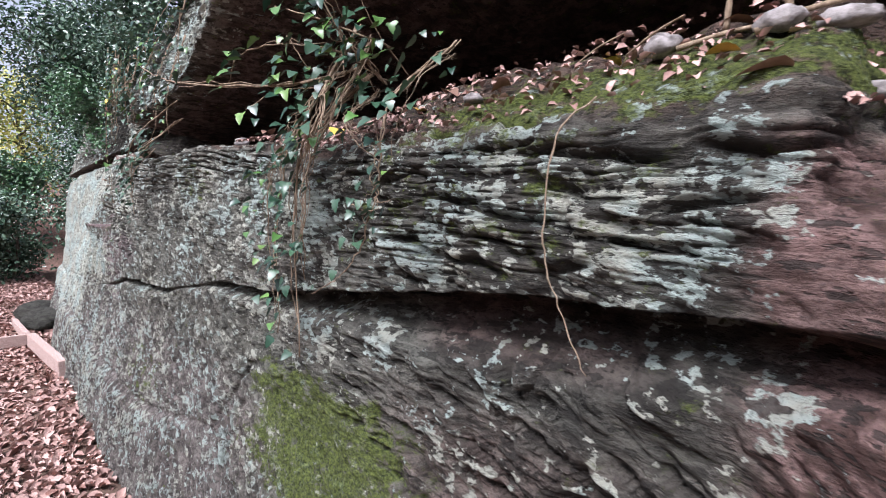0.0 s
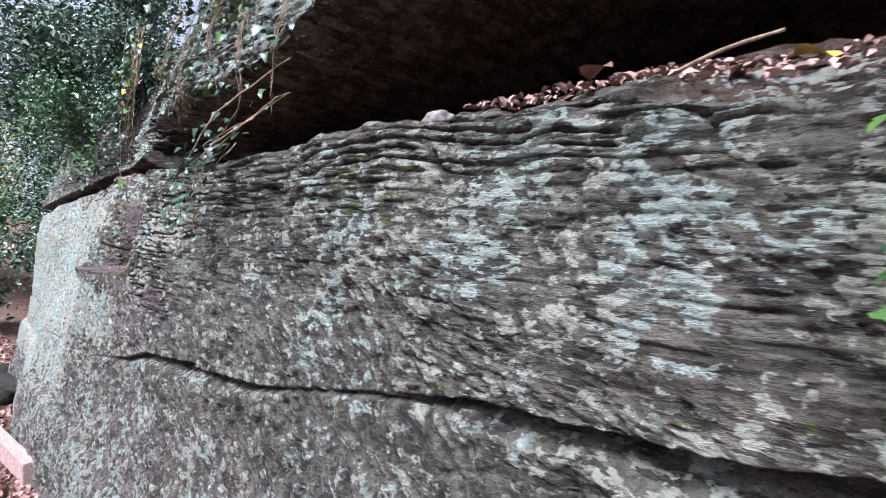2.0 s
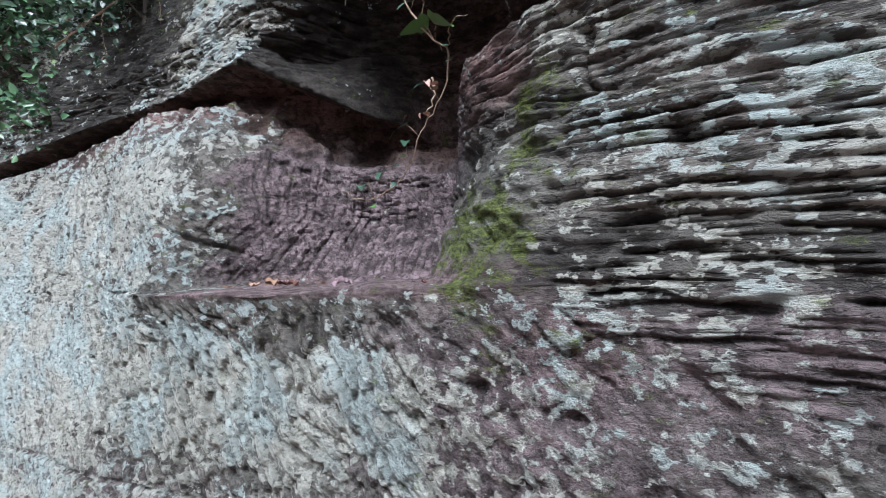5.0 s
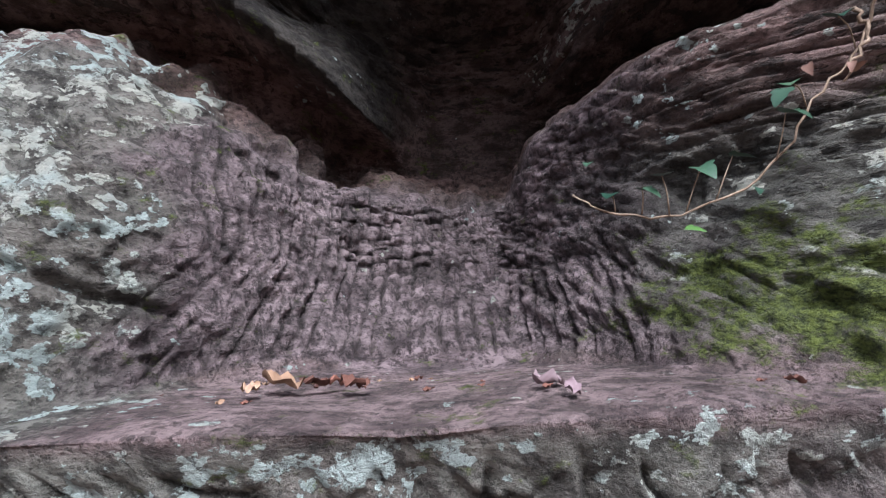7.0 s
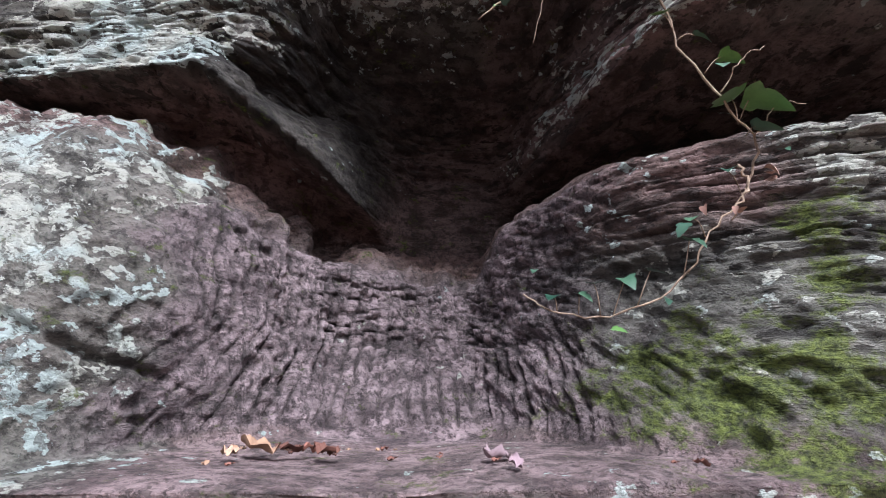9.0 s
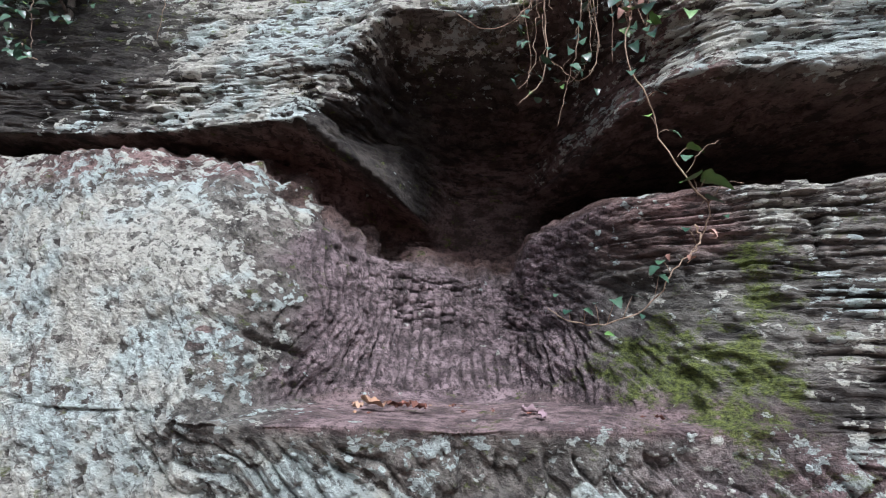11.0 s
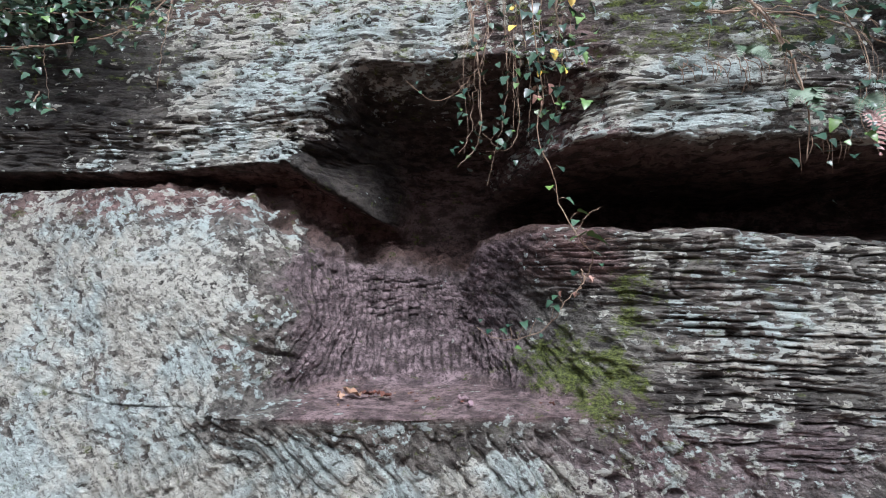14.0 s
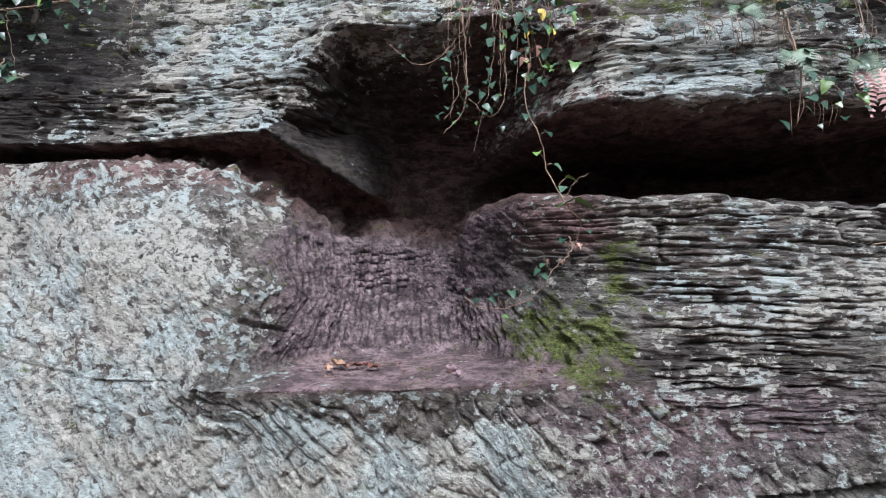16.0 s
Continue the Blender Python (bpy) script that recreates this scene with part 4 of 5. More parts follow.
vine("tangle of ivy stems and leaves over the dark hollow",
     [[(-4.47, 0.90, 2.6), (-4.43, 0.87, 2.31), (-4.42, 0.86, 2.17), (-4.43, 0.86, 2.05), (-4.49, 0.85, 1.98)],
      [(-4.40, 0.9, 2.58), (-4.40, 0.87, 2.36), (-4.46, 0.86, 2.23), (-4.55, 0.87, 2.18), (-4.64, 0.9, 2.25)],
      [(-4.36, 0.85, 2.55), (-4.35, 0.83, 2.26), (-4.36, 0.82, 2.12), (-4.39, 0.82, 2.0), (-4.41, 0.83, 1.92)],
      [(-4.33, 0.84, 2.4), (-4.32, 0.81, 2.1), (-4.36, 0.81, 2.02), (-4.42, 0.82, 2.07)],
      [(-4.42, 0.87, 2.5), (-4.47, 0.86, 2.3), (-4.46, 0.85, 2.1), (-4.47, 0.85, 2.02)]],
     [8, 6, 10, 8, 6], 6, 0.032, 0.0015, off=0.03, tangle=3)
vine("leafy ivy on the lichened brow with a few yellow leaves",
     [[(-4.20, 0.86, 2.62), (-4.21, 0.82, 2.42), (-4.20, 0.81, 2.28), (-4.22, 0.80, 2.12)], [(-4.24, 0.84, 2.6), (-4.26, 0.81, 2.35), (-4.24, 0.8, 2.2), (-4.21, 0.79, 2.09)],
      [(-4.15, 0.86, 2.55), (-4.17, 0.82, 2.35), (-4.19, 0.81, 2.22)], [(-4.3, 0.86, 2.6), (-4.31, 0.83, 2.42), (-4.29, 0.8, 2.2), (-4.30, 0.79, 2.05)]],
     [16, 16, 12, 14], 7, 0.038, 0.0015, meshes=LEAF_MESHES * 2 + PALE_MESHES * 2 + GOLD_MESHES, off=0.035)
vine("dry brown leaves caught on the mossy stone", [[(-4.17, 0.755, 1.69), (-4.165, 0.75, 1.66), (-4.19, 0.755, 1.62)]], [3], 41, 0.022, 0.0015, meshes=DEAD_MESHES)
vine("curled dead leaves hanging among the ivy", [[(-4.27, 0.80, 2.20), (-4.27, 0.78, 2.16), (-4.265, 0.78, 2.12)]], [3], 42, 0.032, 0.0015, meshes=DEAD_MESHES)
# ivy on the upper left of the brow
vine("dark ivy spreading over the shaded brow",
     [[(-6.3, 1.10, 2.42), (-5.95, 1.08, 2.43), (-5.70, 1.08, 2.46), (-5.52, 1.09, 2.55), (-5.45, 1.15, 2.7)], [(-5.5, 1.2, 2.7), (-5.45, 1.08, 2.52), (-5.47, 1.09, 2.43), (-5.49, 1.1, 2.30)],
      [(-5.9, 1.2, 2.75), (-5.8, 1.1, 2.58), (-5.62, 1.09, 2.5), (-5.50, 1.1, 2.5)], [(-5.87, 1.1, 2.45), (-5.85, 1.08, 2.36), (-5.84, 1.09, 2.26)]],
     [26, 8, 34, 8], 8, 0.032, 0.0022, off=0.05)
vine("dense ivy and trailing stems on the shaded brow",
     [[(-6.2, 1.15, 2.6), (-5.9, 1.1, 2.56), (-5.6, 1.1, 2.58), (-5.35, 1.15, 2.68)], [(-6.0, 1.2, 2.75), (-5.8, 1.15, 2.66), (-5.5, 1.2, 2.72)]],
     [40, 40], 9, 0.034, 0.002, off=0.06)
# small strand low in the slot left
vine("small ivy sprig rooted below the brow", [[(-5.9, 1.12, 2.30), (-5.88, 1.08, 2.24), (-5.80, 1.07, 2.22)]], [6], 10, 0.04, 0.0016)
# ivy met first, hanging from the ledge
vine("big tangle of ivy stems and dry roots hanging from the ledge",
     [[(-1.14, 0.80, 1.98), (-1.13, 0.70, 1.82), (-1.12, 0.66, 1.71), (-1.19, 0.65, 1.62), (-1.23, 0.66, 1.36), (-1.22, 0.67, 1.10)],
      [(-1.16, 0.8, 1.95), (-1.2, 0.7, 1.78), (-1.25, 0.66, 1.68), (-1.30, 0.66, 1.56), (-1.35, 0.66, 1.38), (-1.33, 0.66, 1.23), (-1.36, 0.67, 1.14)],
      [(-1.2, 0.78, 1.9), (-1.26, 0.68, 1.7), (-1.37, 0.66, 1.6), (-1.39, 0.66, 1.45), (-1.37, 0.66, 1.32)],
      [(-1.1, 0.8, 1.9), (-1.17, 0.68, 1.64), (-1.18, 0.66, 1.48), (-1.26, 0.66, 1.3)],
      [(-1.1, 0.82, 1.86), (-1.2, 0.7, 1.72), (-1.32, 0.67, 1.66), (-1.43, 0.66, 1.5)],
      [(-1.08, 0.8, 1.93), (-1.1, 0.7, 1.75), (-1.22, 0.67, 1.62), (-1.24, 0.66, 1.5)],
      [(-1.05, 0.8, 1.8), (-1.04, 0.7, 1.72), (-0.98, 0.68, 1.66), (-0.9, 0.69, 1.61)]],
     [14, 20, 20, 16, 14, 10, 4], 21, 0.036, 0.0024, off=0.04, tangle=7)
vine("ivy shoots reaching out from the ledge into the light",
     [[(-1.12, 0.78, 1.86), (-1.35, 0.66, 1.84), (-1.86, 0.60, 1.92), (-2.2, 0.6, 2.0), (-2.58, 0.62, 2.12)], [(-1.2, 0.74, 1.82), (-1.3, 0.66, 1.82), (-1.44, 0.62, 1.78)],
      [(-1.12, 0.78, 1.9), (-1.25, 0.66, 1.93), (-1.42, 0.6, 1.92), (-1.5, 0.6, 1.86)], [(-1.0, 0.8, 1.9), (-1.1, 0.66, 1.95), (-1.2, 0.6, 1.99)]],
     [7, 4, 8, 6], 22, 0.05, 0.0024, meshes=PALE_MESHES * 2 + LEAF_MESHES, off=0.02)
vine("leafy crown of ivy rooted on the ledge",
     [[(-1.1, 0.86, 1.84), (-1.12, 0.75, 1.93), (-1.15, 0.7, 2.02), (-1.2, 0.68, 2.1)], [(-1.3, 0.86, 1.84), (-1.3, 0.74, 1.9), (-1.34, 0.7, 1.98)],
      [(-1.0, 0.86, 1.84), (-1.0, 0.76, 1.92), (-1.02, 0.7, 2.02)], [(-1.2, 0.9, 1.84), (-1.2, 0.8, 2.0), (-1.18, 0.72, 2.12)]],
     [22, 18, 16, 20], 23, 0.042, 0.0022, off=0.055, tangle=4)
vine("thin ivy strand with a pale curved end on the ledge",
     [[(-0.78, 0.80, 1.86), (-0.80, 0.68, 1.76), (-0.79, 0.63, 1.71), (-0.80, 0.62, 1.64), (-0.81, 0.62, 1.58), (-0.82, 0.62, 1.53), (-0.85, 0.62, 1.48), (-0.87, 0.62, 1.43), (-0.93, 0.62, 1.375), (-1.0, 0.63, 1.34), (-1.09, 0.63, 1.30)],
      [(-0.78, 0.8, 1.84), (-0.74, 0.66, 1.75), (-0.76, 0.62, 1.66), (-0.78, 0.62, 1.6)], [(-0.82, 0.62, 1.53), (-0.78, 0.60, 1.52), (-0.75, 0.6, 1.525)], [(-0.85, 0.62, 1.5), (-0.9, 0.61, 1.52)]],
     [10, 10, 2, 3], 24, 0.03, 0.0014, off=0.025, tangle=2)
vine("pale dry stem trailing down the layered stone",
     [[(-0.46, 0.80, 1.70), (-0.47, 0.70, 1.63), (-0.475, 0.68, 1.5), (-0.46, 0.67, 1.42), (-0.42, 0.665, 1.34), (-0.385, 0.66, 1.28)]], [0], 25, 0.03, 0.0011, tangle=0)
# ivy at the middle of the wall
vine("ivy spray hanging over the top of the block",
     [[(-2.80, 0.85, 1.95), (-2.93, 0.70, 1.80), (-3.0, 0.66, 1.72), (-3.02, 0.655, 1.55), (-3.0, 0.66, 1.45)], [(-2.98, 0.75, 1.80), (-3.02, 0.66, 1.70), (-3.08, 0.655, 1.62), (-3.06, 0.66, 1.54)],
      [(-2.95, 0.76, 1.8), (-2.95, 0.66, 1.68), (-2.97, 0.65, 1.56)]],
     [14, 16, 14], 31, 0.038, 0.0024, meshes=LEAF_MESHES, off=0.03)
vine("long pale shoot crossing in front of the block", [[(-2.7, 0.8, 2.02), (-2.85, 0.66, 1.86), (-3.03, 0.64, 1.74), (-3.2, 0.65, 1.69), (-3.44, 0.68, 1.66)]], [3], 32, 0.03, 0.002, tangle=0)
vine("ivy and roots hanging from the brow before the niche",
     [[(-3.66, 0.85, 2.5), (-3.60, 0.77, 2.3), (-3.56, 0.75, 2.12), (-3.56, 0.76, 1.98)], [(-3.2, 0.85, 2.45), (-3.16, 0.76, 2.2), (-3.12, 0.76, 2.05), (-3.10, 0.77, 1.95)],
      [(-2.95, 0.86, 2.4), (-2.95, 0.77, 2.15), (-2.93, 0.76, 1.93), (-3.1, 0.76, 1.84), (-3.3, 0.78, 1.79)], [(-2.72, 0.85, 2.35), (-2.71, 0.77, 2.1), (-2.73, 0.76, 1.95), (-2.75, 0.77, 1.86)],
      [(-3.4, 0.85, 2.5), (-3.38, 0.76, 2.25), (-3.42, 0.75, 2.1), (-3.36, 0.76, 2.0)], [(-2.85, 0.85, 2.4), (-2.83, 0.77, 2.2), (-2.86, 0.76, 2.02)]],
     [18, 20, 16, 12, 18, 14], 33, 0.036, 0.0022, off=0.05, tangle=4)
vine("curtain of ivy over the brow beyond the cave",
     [[(-2.45, 0.85, 2.6), (-2.5, 0.78, 2.4), (-2.55, 0.77, 2.24), (-2.56, 0.78, 2.12)], [(-3.0, 0.87, 2.6), (-3.0, 0.79, 2.45), (-3.05, 0.78, 2.28)], [(-3.8, 0.86, 2.6), (-3.78, 0.8, 2.45), (-3.8, 0.79, 2.3)]],
     [14, 20, 10], 34, 0.04, 0.0022, off=0.06)


# ---- ferns on the brow ----
def fern(label, base, fronds, mat, seed):
    rng = random.Random(seed)
    ob = holder("fern", base)
    for turn, length, rise in fronds:
        v, f = [], []
        n = 15
        for i in range(n):
            t = (i + 1) / n
            along = Vector((math.sin(radians(turn)) * t * length, -0.35 * t * length, (rise * t - 1.0 * t * t) * length))
            w = 0.34 * length * (1 - t) ** 0.8 * min(1, t * 5) + 0.004
            side = Vector((math.cos(radians(turn)), -0.25, math.sin(radians(turn)) * 0.8)).normalized()
            ahead = Vector((math.sin(radians(turn)), -0.3, rise - 1.6 * t)).normalized()
            for s in (-1, 1):
                k = len(v)
                th = 0.45 * length / n
                tip = along + s * side * w + ahead * w * 0.35 + Vector((0, rng.uniform(-0.15, 0.1) * w, -0.1 * w))
                v += [along - ahead * th, along + s * side * w * 0.5 - ahead * th * 0.9, tip, along + s * side * w * 0.5 + ahead * th * 1.2, along + ahead * th]
                f.append((k, k + 1, k + 2, k + 3, k + 4))
        mesh_object("frond", [tuple(q) for q in v], f, mat, ob)
    return tagged(ob, label, "fern", "ferns on the brow")


fern("small green fern growing from a crack in the brow", Vector((-3.71, 0.77, 2.28)), ((-25, 0.09, 0.7), (30, 0.09, 0.5), (75, 0.06, 0.6)), FERN, 1)
fern("green fern frond drooping below the brow", Vector((-3.575, 0.765, 2.17)), ((12, 0.14, 0.25), (-35, 0.07, 0.3)), FERN, 2)
fern("pale green fern drooping at the brow", Vector((-3.40, 0.765, 2.15)), ((-30, 0.08, 0.25), (20, 0.10, 0.2), (50, 0.08, 0.4)), FERN, 3)
fern("brown withered fern hanging from the brow", Vector((-3.36, 0.77, 2.12)), ((5, 0.17, 0.0), (-15, 0.13, 0.0), (25, 0.15, 0.1)), BROWN, 4)


def root_tuft(label, place, n, drop, seed):
    rng = random.Random(seed)
    ob = holder("root_tuft", place)
    for k in range(n):
        a = Vector((rng.uniform(-0.06, 0.06), 0.03, rng.uniform(-0.01, 0.03)))
        b = a + Vector((rng.uniform(-0.03, 0.03), rng.uniform(-0.05, -0.02), -0.4 * drop))
        v, f = tube_data(spline([a, b, b + Vector((rng.uniform(-0.02, 0.02), 0.012, -0.6 * drop * rng.uniform(0.5, 1)))], 8), 0.0016, 0.0007, 4, 0.2, k)
        mesh_object("root", v, f, STEM, ob)
    return tagged(ob, label, "roots", "root tufts under the brow")


root_tuft("dry brown roots below the fern", Vector((-3.72, 0.79, 2.27)), 9, 0.09, 1)
root_tuft("tuft of brown dry roots on the brow", Vector((-3.84, 0.80, 2.27)), 7, 0.07, 2)
root_tuft("short brown roots beside the fern frond", Vector((-3.6, 0.78, 2.26)), 6, 0.07, 3)
root_tuft("reddish roots hanging over the cave", Vector((-3.5, 0.78, 2.10)), 8, 0.15, 4)
vine("ivy creeping along the top of the brow",
     [[(-3.75, 0.88, 2.45), (-3.62, 0.82, 2.42), (-3.5, 0.80, 2.4), (-3.38, 0.80, 2.36), (-3.25, 0.8, 2.3)], [(-3.4, 0.86, 2.55), (-3.35, 0.82, 2.45), (-3.3, 0.81, 2.36)], [(-3.66, 0.82, 2.42), (-3.58, 0.79, 2.32), (-3.5, 0.79, 2.26)]],
     [12, 16, 2], 35, 0.034, 0.002, off=0.04)


# ---- single fallen leaves ----
def fallen_leaf(label, place, size, mesh, turn, tilt=0, group="leaves on the bench"):
    ob = new("fallen_leaf", mesh)
    ob.matrix_world = Matrix.LocRotScale(place, Euler((radians(tilt), radians(8), radians(turn))), (size, size, size))
    return tagged(ob, label, "leaf", group)


rngl = random.Random(77)
for label, x, y, size, mesh, turn, tilt in (
        ("pale tan crumpled dead leaf on the stone bench", -4.80, 0.93, 0.062, TAN_MESHES[0], 70, 14), ("small tan curled dead leaf on the bench", -4.825, 0.90, 0.034, TAN_MESHES[1], 10, 8),
        ("dark russet crumpled leaf on the stone bench", -4.755, 0.93, 0.040, RUSSET_MESHES[0], 95, 6), ("dark russet dead leaf lying flat on the bench", -4.70, 0.91, 0.042, RUSSET_MESHES[1], 60, 4),
        ("curled dark dead leaf beside the tan leaf", -4.73, 0.94, 0.030, RUSSET_MESHES[2], 130, 10), ("crumpled mauve dead leaf on the bench edge", -4.475, 0.84, 0.042, MAUVE_MESHES[0], 120, 12),
        ("small mauve curled leaf on the bench edge", -4.46, 0.80, 0.026, MAUVE_MESHES[1], 20, 25), ("small russet leaf curled on the bench", -4.24, 0.80, 0.02, RUSSET_MESHES[2], 40, 5), ("small dark leaf curled on the bench", -4.06, 0.76, 0.024, RUSSET_MESHES[0], 80, 5)):
    fallen_leaf(label, (x, y, 1.334 - 0.05 * (y - 0.72)), size, mesh, turn, tilt)
for k in range(22):
    y = rngl.uniform(0.78, 0.98)
    fallen_leaf("tiny dead leaf scrap on the bench", (rngl.choice((rngl.uniform(-4.95, -4.1), rngl.gauss(-4.77, 0.07))), y, 1.335 - 0.05 * (y - 0.72)), rngl.uniform(0.007, 0.015), rngl.choice(RUSSET_MESHES + TAN_MESHES), rngl.uniform(0, 360), 5)


def ledge_z(x, y):
    """Height of the earthy bank on top of the ledge."""
    prof = rock_profile(np.array([x]))
    (y0, z0), (y1, z1) = [(float(a[0]), float(b[0])) for a, b in prof[8:10]]
    return z0 + (z1 - z0) * min(max((y - y0) / (y1 - y0), 0), 1) + 0.012


for x, y, s, g, tl in ((-0.28, 0.90, 0.05, 1, 20), (-0.54, 0.98, 0.05, 1, 10), (-0.34, 1.0, 0.06, 0, 35), (-0.20, 0.82, 0.05, 0, 40), (-0.75, 0.95, 0.05, 0, 15), (-1.05, 0.93, 0.055, 1, 20),
                       (-1.50, 0.95, 0.075, 1, 40), (-1.6, 0.9, 0.05, 0, 30), (-1.83, 0.88, 0.07, 0, 35), (-1.0, 0.99, 0.06, 0, 25), (-0.62, 0.9, 0.035, 0, 5), (-1.28, 0.9, 0.045, 0, 20)):
    fallen_leaf(("yellow" if g else "pale brown") + " fallen leaf lying on the mossy ledge", (x, y, ledge_z(x, y) + 0.008), s, GOLD_MESHES[0] if g else rngl.choice(DEAD_MESHES), rngl.uniform(0, 360), tl, "leaves on the ledge")


def stone(label, place, size, seed, mat=None, group="stones on the ledge"):
    bm = bmesh.new()
    bmesh.ops.create_icosphere(bm, subdivisions=3, radius=1)
    for v in bm.verts:
        q = v.co * 1.4
        k = 1 + 0.28 * noise.noise(q + Vector((seed, 0, 0))) + 0.12 * noise.noise(q * 3 + Vector((0, seed, 0)))
        v.co = Vector((round(v.co.x * 2.2) / 2.2 * 0.3 + v.co.x * 0.7, v.co.y, v.co.z)) * k
        v.co = Vector((v.co.x * size[0], v.co.y * size[1], v.co.z * size[2]))
    me = bpy.data.meshes.new("stone")
    bm.to_mesh(me)
    bm.free()
    me.materials.append(mat or STONE)
    me.shade_smooth()
    ob = new("stone", me)
    ob.location = place
    return tagged(ob, label, "stone", group)


def stone_material():
    m, b = material("loose_stone", 0.9)
    link(m, mix(m, ramp(m, grain(m, 40, 5), 0.35, 0.65), (0.15, 0.135, 0.125), (0.36, 0.335, 0.32)), b.inputs["Base Color"])
    bump(m, b, grain(m, 60, 5), 0.7, 0.006)
    return m


STONE = stone_material()
for x, y, sx, sy, sz, sd in ((-0.43, 0.98, 0.034, 0.026, 0.022, 1), (-0.25, 0.98, 0.034, 0.025, 0.02, 2), (-0.17, 1.0, 0.045, 0.03, 0.018, 3), (-0.13, 0.97, 0.026, 0.02, 0.014, 4), (-2.24, 0.93, 0.04, 0.03, 0.022, 5), (-0.85, 0.93, 0.025, 0.02, 0.014, 6)):
    stone("pale grey rough stone lying on the earthy ledge", (x, y, ledge_z(x, y) + 0.3 * sz), (sx, sy, sz), sd)
for x, y, sx, sy, sz, sd in ((-7.75, 0.62, 0.42, 0.22, 0.12, 8), (-8.3, 0.6, 0.3, 0.25, 0.14, 9)):
    stone("low weathered sandstone boulder at the foot of the face", (x, y, 0.02), (sx, sy, sz), sd, ROCK, "boulders at the foot")


# ---- dry twigs on the ledge ----
def twig(label, pts, r):
    base = Vector(pts[0])
    path = spline(pts, 10)
    v, f = tube_data([q - base for q in path], r, r * 0.6, 6, 0.15, int(100 * r * 1000))
    ob = mesh_object("twig", v, f, STEM)
    ob.location = base
    return tagged(ob, label, "twig", "twigs on the ledge")


for x, y, dx, dy, dz, r in ((-0.33, 1.0, 0.01, -0.02, 0.07, 0.006), (-0.24, 1.0, -0.01, -0.02, 0.09, 0.007), (-0.4, 0.97, 0.16, 0.04, 0.02, 0.005), (-0.5, 0.99, 0.12, -0.05, 0.03, 0.003), (-0.28, 0.97, 0.12, 0.03, 0.03, 0.006),
                            (-0.62, 1.0, 0.1, 0.02, 0.05, 0.002), (-1.7, 0.9, 0.15, -0.02, 0.02, 0.004)):
    z = ledge_z(x, y)
    twig("dry pale twig lying on the earthy ledge", [(x, y, z), (x + 0.5 * dx, y + 0.5 * dy, z + 0.5 * dz + 0.006), (x + dx, y + dy, z + dz)], r)


# ---- boards edging the path ----
def board(label, a, b, wide, high):
    a, b = Vector(a), Vector(b)
    along = (b - a)
    bm = bmesh.new()
    bmesh.ops.create_cube(bm, size=1)
    bmesh.ops.scale(bm, vec=(along.length, wide, high), verts=bm.verts)
    bmesh.ops.bevel(bm, geom=bm.edges[:], offset=0.005, segments=2, affect="EDGES")
    bmesh.ops.subdivide_edges(bm, edges=[e for e in bm.edges if e.calc_length() > 0.3], cuts=8)
    for v in bm.verts:
        v.co.y += 0.006 * noise.noise(Vector((v.co.x * 3, 1, 0)))
        v.co.z += 0.006 * noise.noise(Vector((v.co.x * 3, 5, 0)))
    me = bpy.data.meshes.new("path_board")
    bm.to_mesh(me)
    bm.free()
    me.materials.append(BOARD)
    ob = new("path_board", me)
    ob.location = (a + b) / 2
    ob.rotation_euler = (0, 0, math.atan2(along.y, along.x))
    return tagged(ob, label, "path board", "boards edging the path")


board("pale weathered wooden board edging the leafy path", (-5.40, 0.555, 0.0), (-6.75, 0.42, 0.0), 0.075, 0.14)
board("weathered wooden step board across the leafy path", (-6.83, 0.46, -0.01), (-6.86, -0.9, -0.01), 0.05, 0.12)
board("narrow wooden board edging the path further on", (-6.92, 0.40, -0.01), (-7.9, 0.33, -0.01), 0.05, 0.10)


# ---- many leaves in one mesh ----
def leaf_cloud(name, centres, normals, sizes, mat, parent=None, shape=((0, 0), (0.30, 0.35), (0.24, 0.7), (0, 1), (-0.24, 0.7), (-0.30, 0.35)), seed=1, bend=0.2):
    """Small leaves joined into one mesh, each a bent six-sided blade."""
    rng = np.random.default_rng(seed)
    c, nrm, sz = np.asarray(centres), np.asarray(normals), np.asarray(sizes)
    n = len(c)
    nrm = nrm / (np.linalg.norm(nrm, axis=1, keepdims=True) + 1e-9)
    rnd = rng.normal(size=(n, 3))
    a = np.cross(nrm, rnd)
    a /= np.linalg.norm(a, axis=1, keepdims=True) + 1e-9
    b = np.cross(nrm, a)
    sh = np.array(shape)
    k = len(sh)
    v = c[:, None, :] + sz[:, None, None] * (sh[None, :, 0:1] * a[:, None, :] + (sh[None, :, 1:2] - 0.5) * b[:, None, :]
                                             + bend * (np.abs(sh[None, :, 0:1]) * 2 - (sh[None, :, 1:2] - 0.5) ** 2 * 2) * nrm[:, None, :])
    faces = (np.arange(n)[:, None, None] * k + np.array([[0, 1, 2, 3], [0, 3, 4, 5]])[None]).reshape(-1, 4)
    me = bpy.data.meshes.new(name)
    me.vertices.add(n * k)
    me.vertices.foreach_set("co", v.reshape(-1))
    me.loops.add(faces.size)
    me.loops.foreach_set("vertex_index", faces.reshape(-1).astype(np.int32))
    me.polygons.add(len(faces))
    me.polygons.foreach_set("loop_start", np.arange(0, faces.size, 4, dtype=np.int32))
    me.update(calc_edges=True)
    me.materials.append(mat)
    ob = new(name, me)
    if parent is not None:
        ob.parent = parent
    return ob


nprng = np.random.default_rng(3)


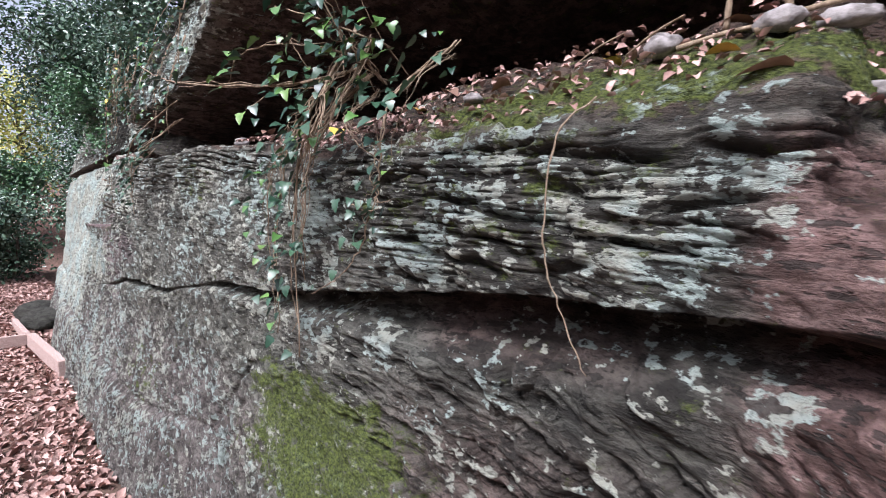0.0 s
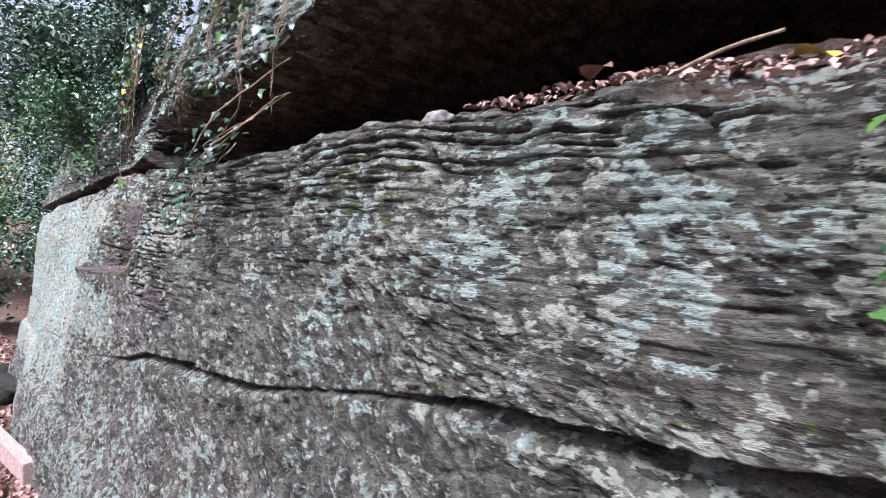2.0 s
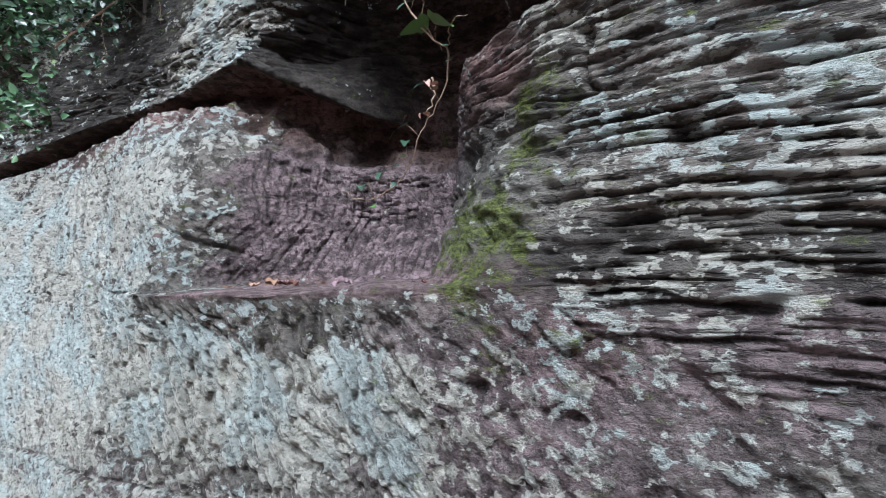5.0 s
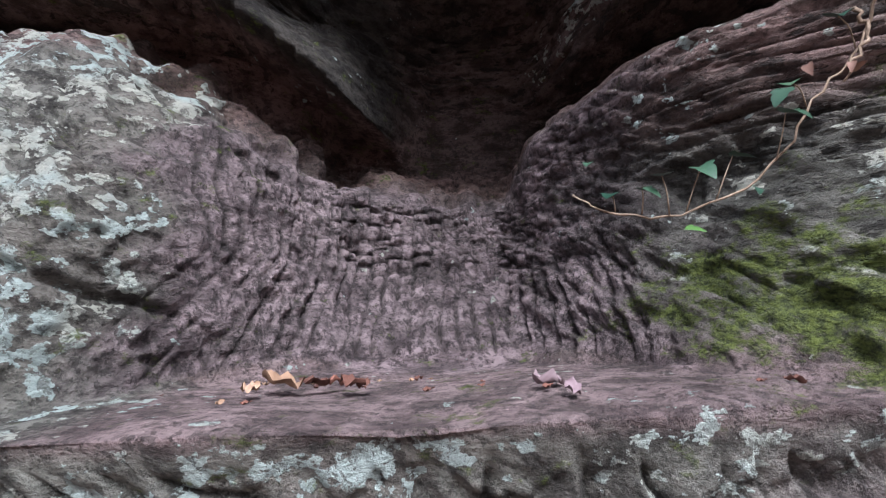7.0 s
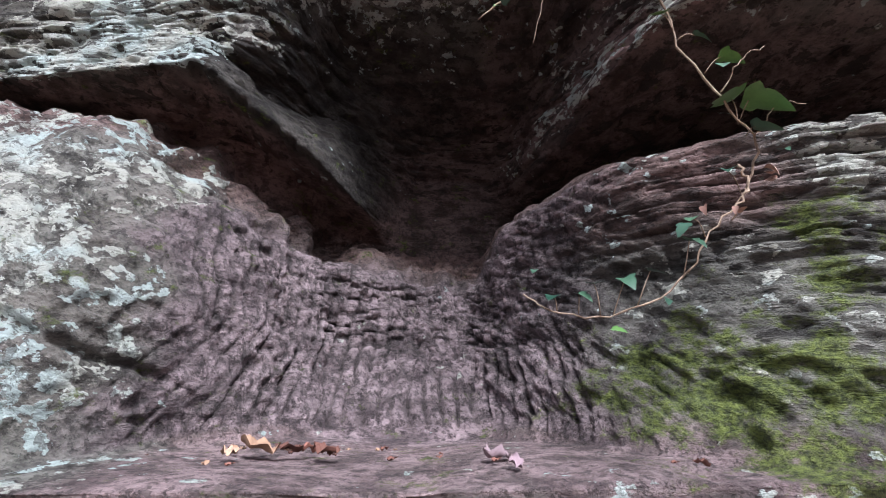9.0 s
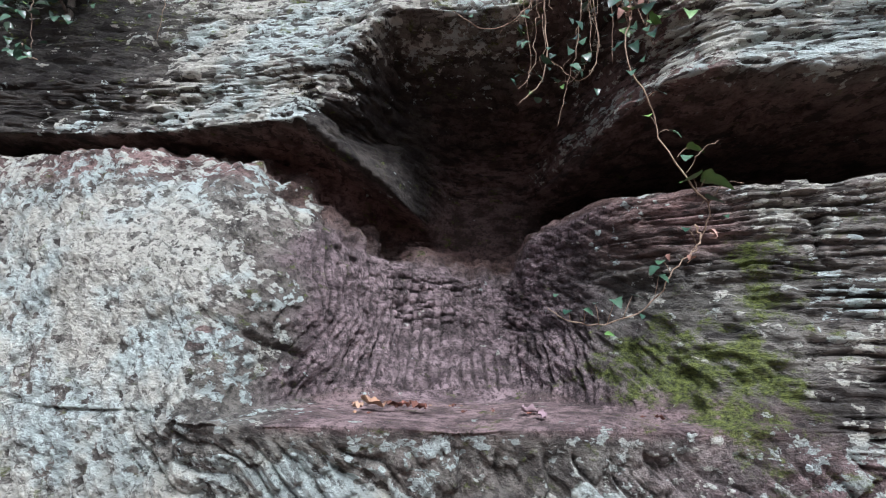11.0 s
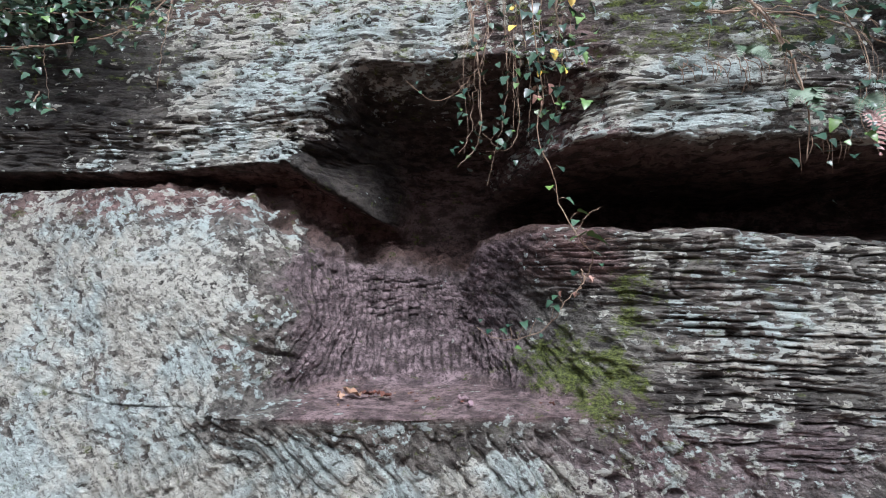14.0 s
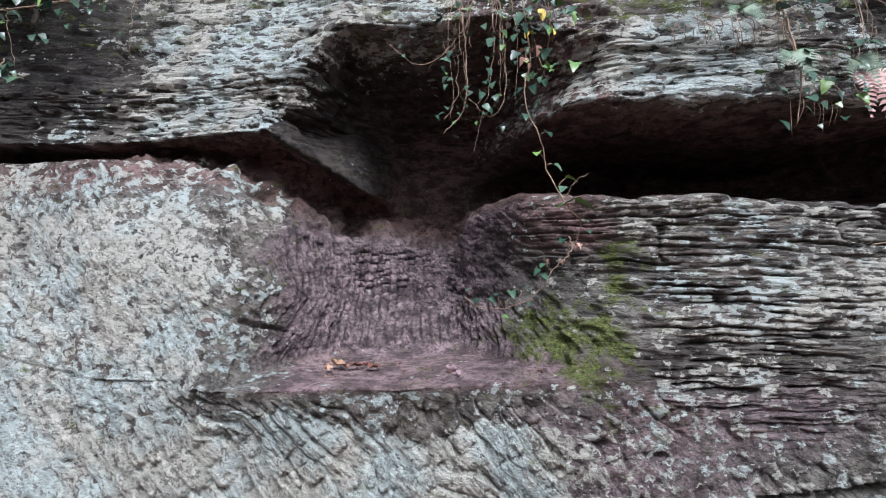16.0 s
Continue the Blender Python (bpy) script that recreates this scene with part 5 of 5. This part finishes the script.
def litter():
    n = 26000
    x = -2.2 - 15 * nprng.random(n) ** 1.6
    y = nprng.uniform(-2.2, 1.0, n)
    keep = y < np.where(x < -8.2, 3.0, face_lean(x, np.zeros(n)) - 0.02)
    x, y = x[keep], y[keep]
    z = ground_height(x, y) + nprng.uniform(0.004, 0.03, len(x))
    nm = np.stack([nprng.normal(0, 0.45, len(x)), nprng.normal(0, 0.45, len(x)), np.ones(len(x))], -1)
    ob = leaf_cloud("leaf_litter", np.stack([x, y, z], -1), nm, nprng.uniform(0.035, 0.085, len(x)), BROWN, seed=4, bend=0.35)
    return tagged(ob, "thick carpet of reddish brown fallen leaves", "leaf litter", kind="stuff")


litter()
n = 900
lx = nprng.uniform(-2.1, 0.15, n)
ly = nprng.uniform(0.82, 1.1, n)
lz = np.array([ledge_z(a, b) for a, b in zip(lx, ly)]) + 0.004
tagged(leaf_cloud("ledge_litter", np.stack([lx, ly, lz], -1), np.stack([nprng.normal(0, 0.5, n), nprng.normal(-0.3, 0.5, n), np.ones(n)], -1), nprng.uniform(0.008, 0.03, n), BROWN, seed=5, bend=0.3),
       "crumbs of dead leaves on the earthy ledge", "leaf litter", kind="stuff")


# ---- shrubs and trees beyond the end of the face ----
def shrub(kind, label, base, height, spread, leaves, size, mat, seed, trunk=0.05, lean=(0, 0), low=0.1):
    """Tapered trunk with limbs, and a crown of many small leaves clumped about the limbs' ends, with gaps."""
    rng = random.Random(seed)
    r = np.random.default_rng(seed)
    ob = holder(kind, base)
    top = Vector((lean[0], lean[1], height * 0.8))
    paths = [spline([(0, 0, -0.1), (0.1 * spread * rng.uniform(-1, 1), 0.1 * spread, 0.35 * height), top], 12)]
    v, f = tube_data(paths[0], trunk, trunk * 0.35, 8, 0.1, seed)
    mesh_object("trunk", v, f, BARK, ob)
    tips = []
    for k in range(14):
        a = paths[0][int(rng.uniform(2, 11))]
        w = rng.uniform(0, 6.28)
        out = Vector((math.cos(w) * spread * rng.uniform(0.4, 1), math.sin(w) * spread * rng.uniform(0.4, 1), height * rng.uniform(low - 0.1, 0.35)))
        limb = spline([a, a + out * 0.5 + Vector((0, 0, 0.1)), a + out], 8)
        v, f = tube_data(limb, trunk * 0.35, trunk * 0.08, 5, 0.15, seed + k)
        mesh_object("limb", v, f, BARK, ob)
        tips += [limb[7], limb[5], limb[4]]
    tips.append(top)
    tips = np.array([tuple(t) for t in tips])
    per = r.integers(0, len(tips), leaves)
    c = tips[per] + r.normal(0, 1, (leaves, 3)) * np.array([spread, spread, height * 0.6]) * 0.17
    nm = r.normal(0, 0.6, (leaves, 3)) + np.array([0.3, -0.3, 0.7])
    leaf_cloud("crown", c, nm, r.uniform(0.6, 1.3, leaves) * size, mat, ob, seed=seed)
    return tagged(ob, label, "shrub" if height < 3.2 else "tree", "shrubs and trees beyond the rock")


shrub("holly_shrub", "dark glossy holly shrub on top of the rock", (-7.6, 1.5, 2.0), 1.9, 0.9, 9000, 0.06, HOLLY, 1, 0.04, (0.2, -0.5))
shrub("holly_shrub", "dark holly overhanging the end of the rock", (-8.8, 1.6, 1.2), 2.8, 1.2, 12000, 0.065, HOLLY, 2, 0.05, (-0.1, -0.5))
shrub("holly_shrub", "dark leafy shrub above the slot in the rock", (-6.5, 1.6, 2.5), 1.5, 0.7, 6000, 0.05, HOLLY, 3, 0.03, (0.1, -0.3))
shrub("ivy_bush", "bushy ivy over the top of the rock", (-6.9, 1.2, 2.0), 0.9, 0.55, 3500, 0.045, IVY, 4, 0.02, (0, -0.2))
shrub("ivy_bush", "dense dark ivy bush on the brow", (-5.95, 1.30, 2.5), 0.75, 0.40, 4200, 0.036, HOLLY, 14, 0.015, (0, -0.12))
shrub("ivy_bush", "dark ivy bush at the top of the brow", (-3.15, 1.0, 2.45), 0.6, 0.34, 3000, 0.036, HOLLY, 15, 0.015, (0, -0.1))
shrub("holly_tree", "tall dark holly tree beyond the rock", (-11.0, 2.4, 0.0), 5.0, 1.6, 13000, 0.07, HOLLY, 5, 0.09, (0.2, -0.6))
shrub("holly_tree", "holly tree on the slope by the path", (-13.5, 2.3, 0.2), 4.6, 1.3, 7000, 0.08, HOLLY, 6, 0.08, (0, -0.3))
shrub("laurel_bush", "dark evergreen bush beside the path", (-12.5, 0.5, 0.0), 1.7, 1.1, 5000, 0.09, HOLLY, 7, 0.04)
shrub("beech_tree", "yellowing autumn tree on the far slope", (-19.0, 1.0, 1.0), 4.4, 1.5, 3200, 0.12, YELLOW, 8, 0.10)
shrub("beech_tree", "light green tree on the far slope", (-26.0, -0.8, 1.8), 5.0, 2.2, 2600, 0.16, YELLOW, 9, 0.12)
shrub("bramble", "tangled bramble on the leafy bank", (-15.5, 0.3, 1.2), 1.4, 1.2, 4000, 0.09, IVY, 10, 0.03)
shrub("bramble", "tangled dark undergrowth on the bank", (-14.5, 2.2, 0.8), 1.8, 1.4, 5000, 0.09, HOLLY, 11, 0.03)
shrub("holly_tree", "tall holly tree behind the undergrowth", (-17.0, 3.4, 1.2), 6.5, 2.4, 9000, 0.11, HOLLY, 12, 0.1, (0, -0.5))
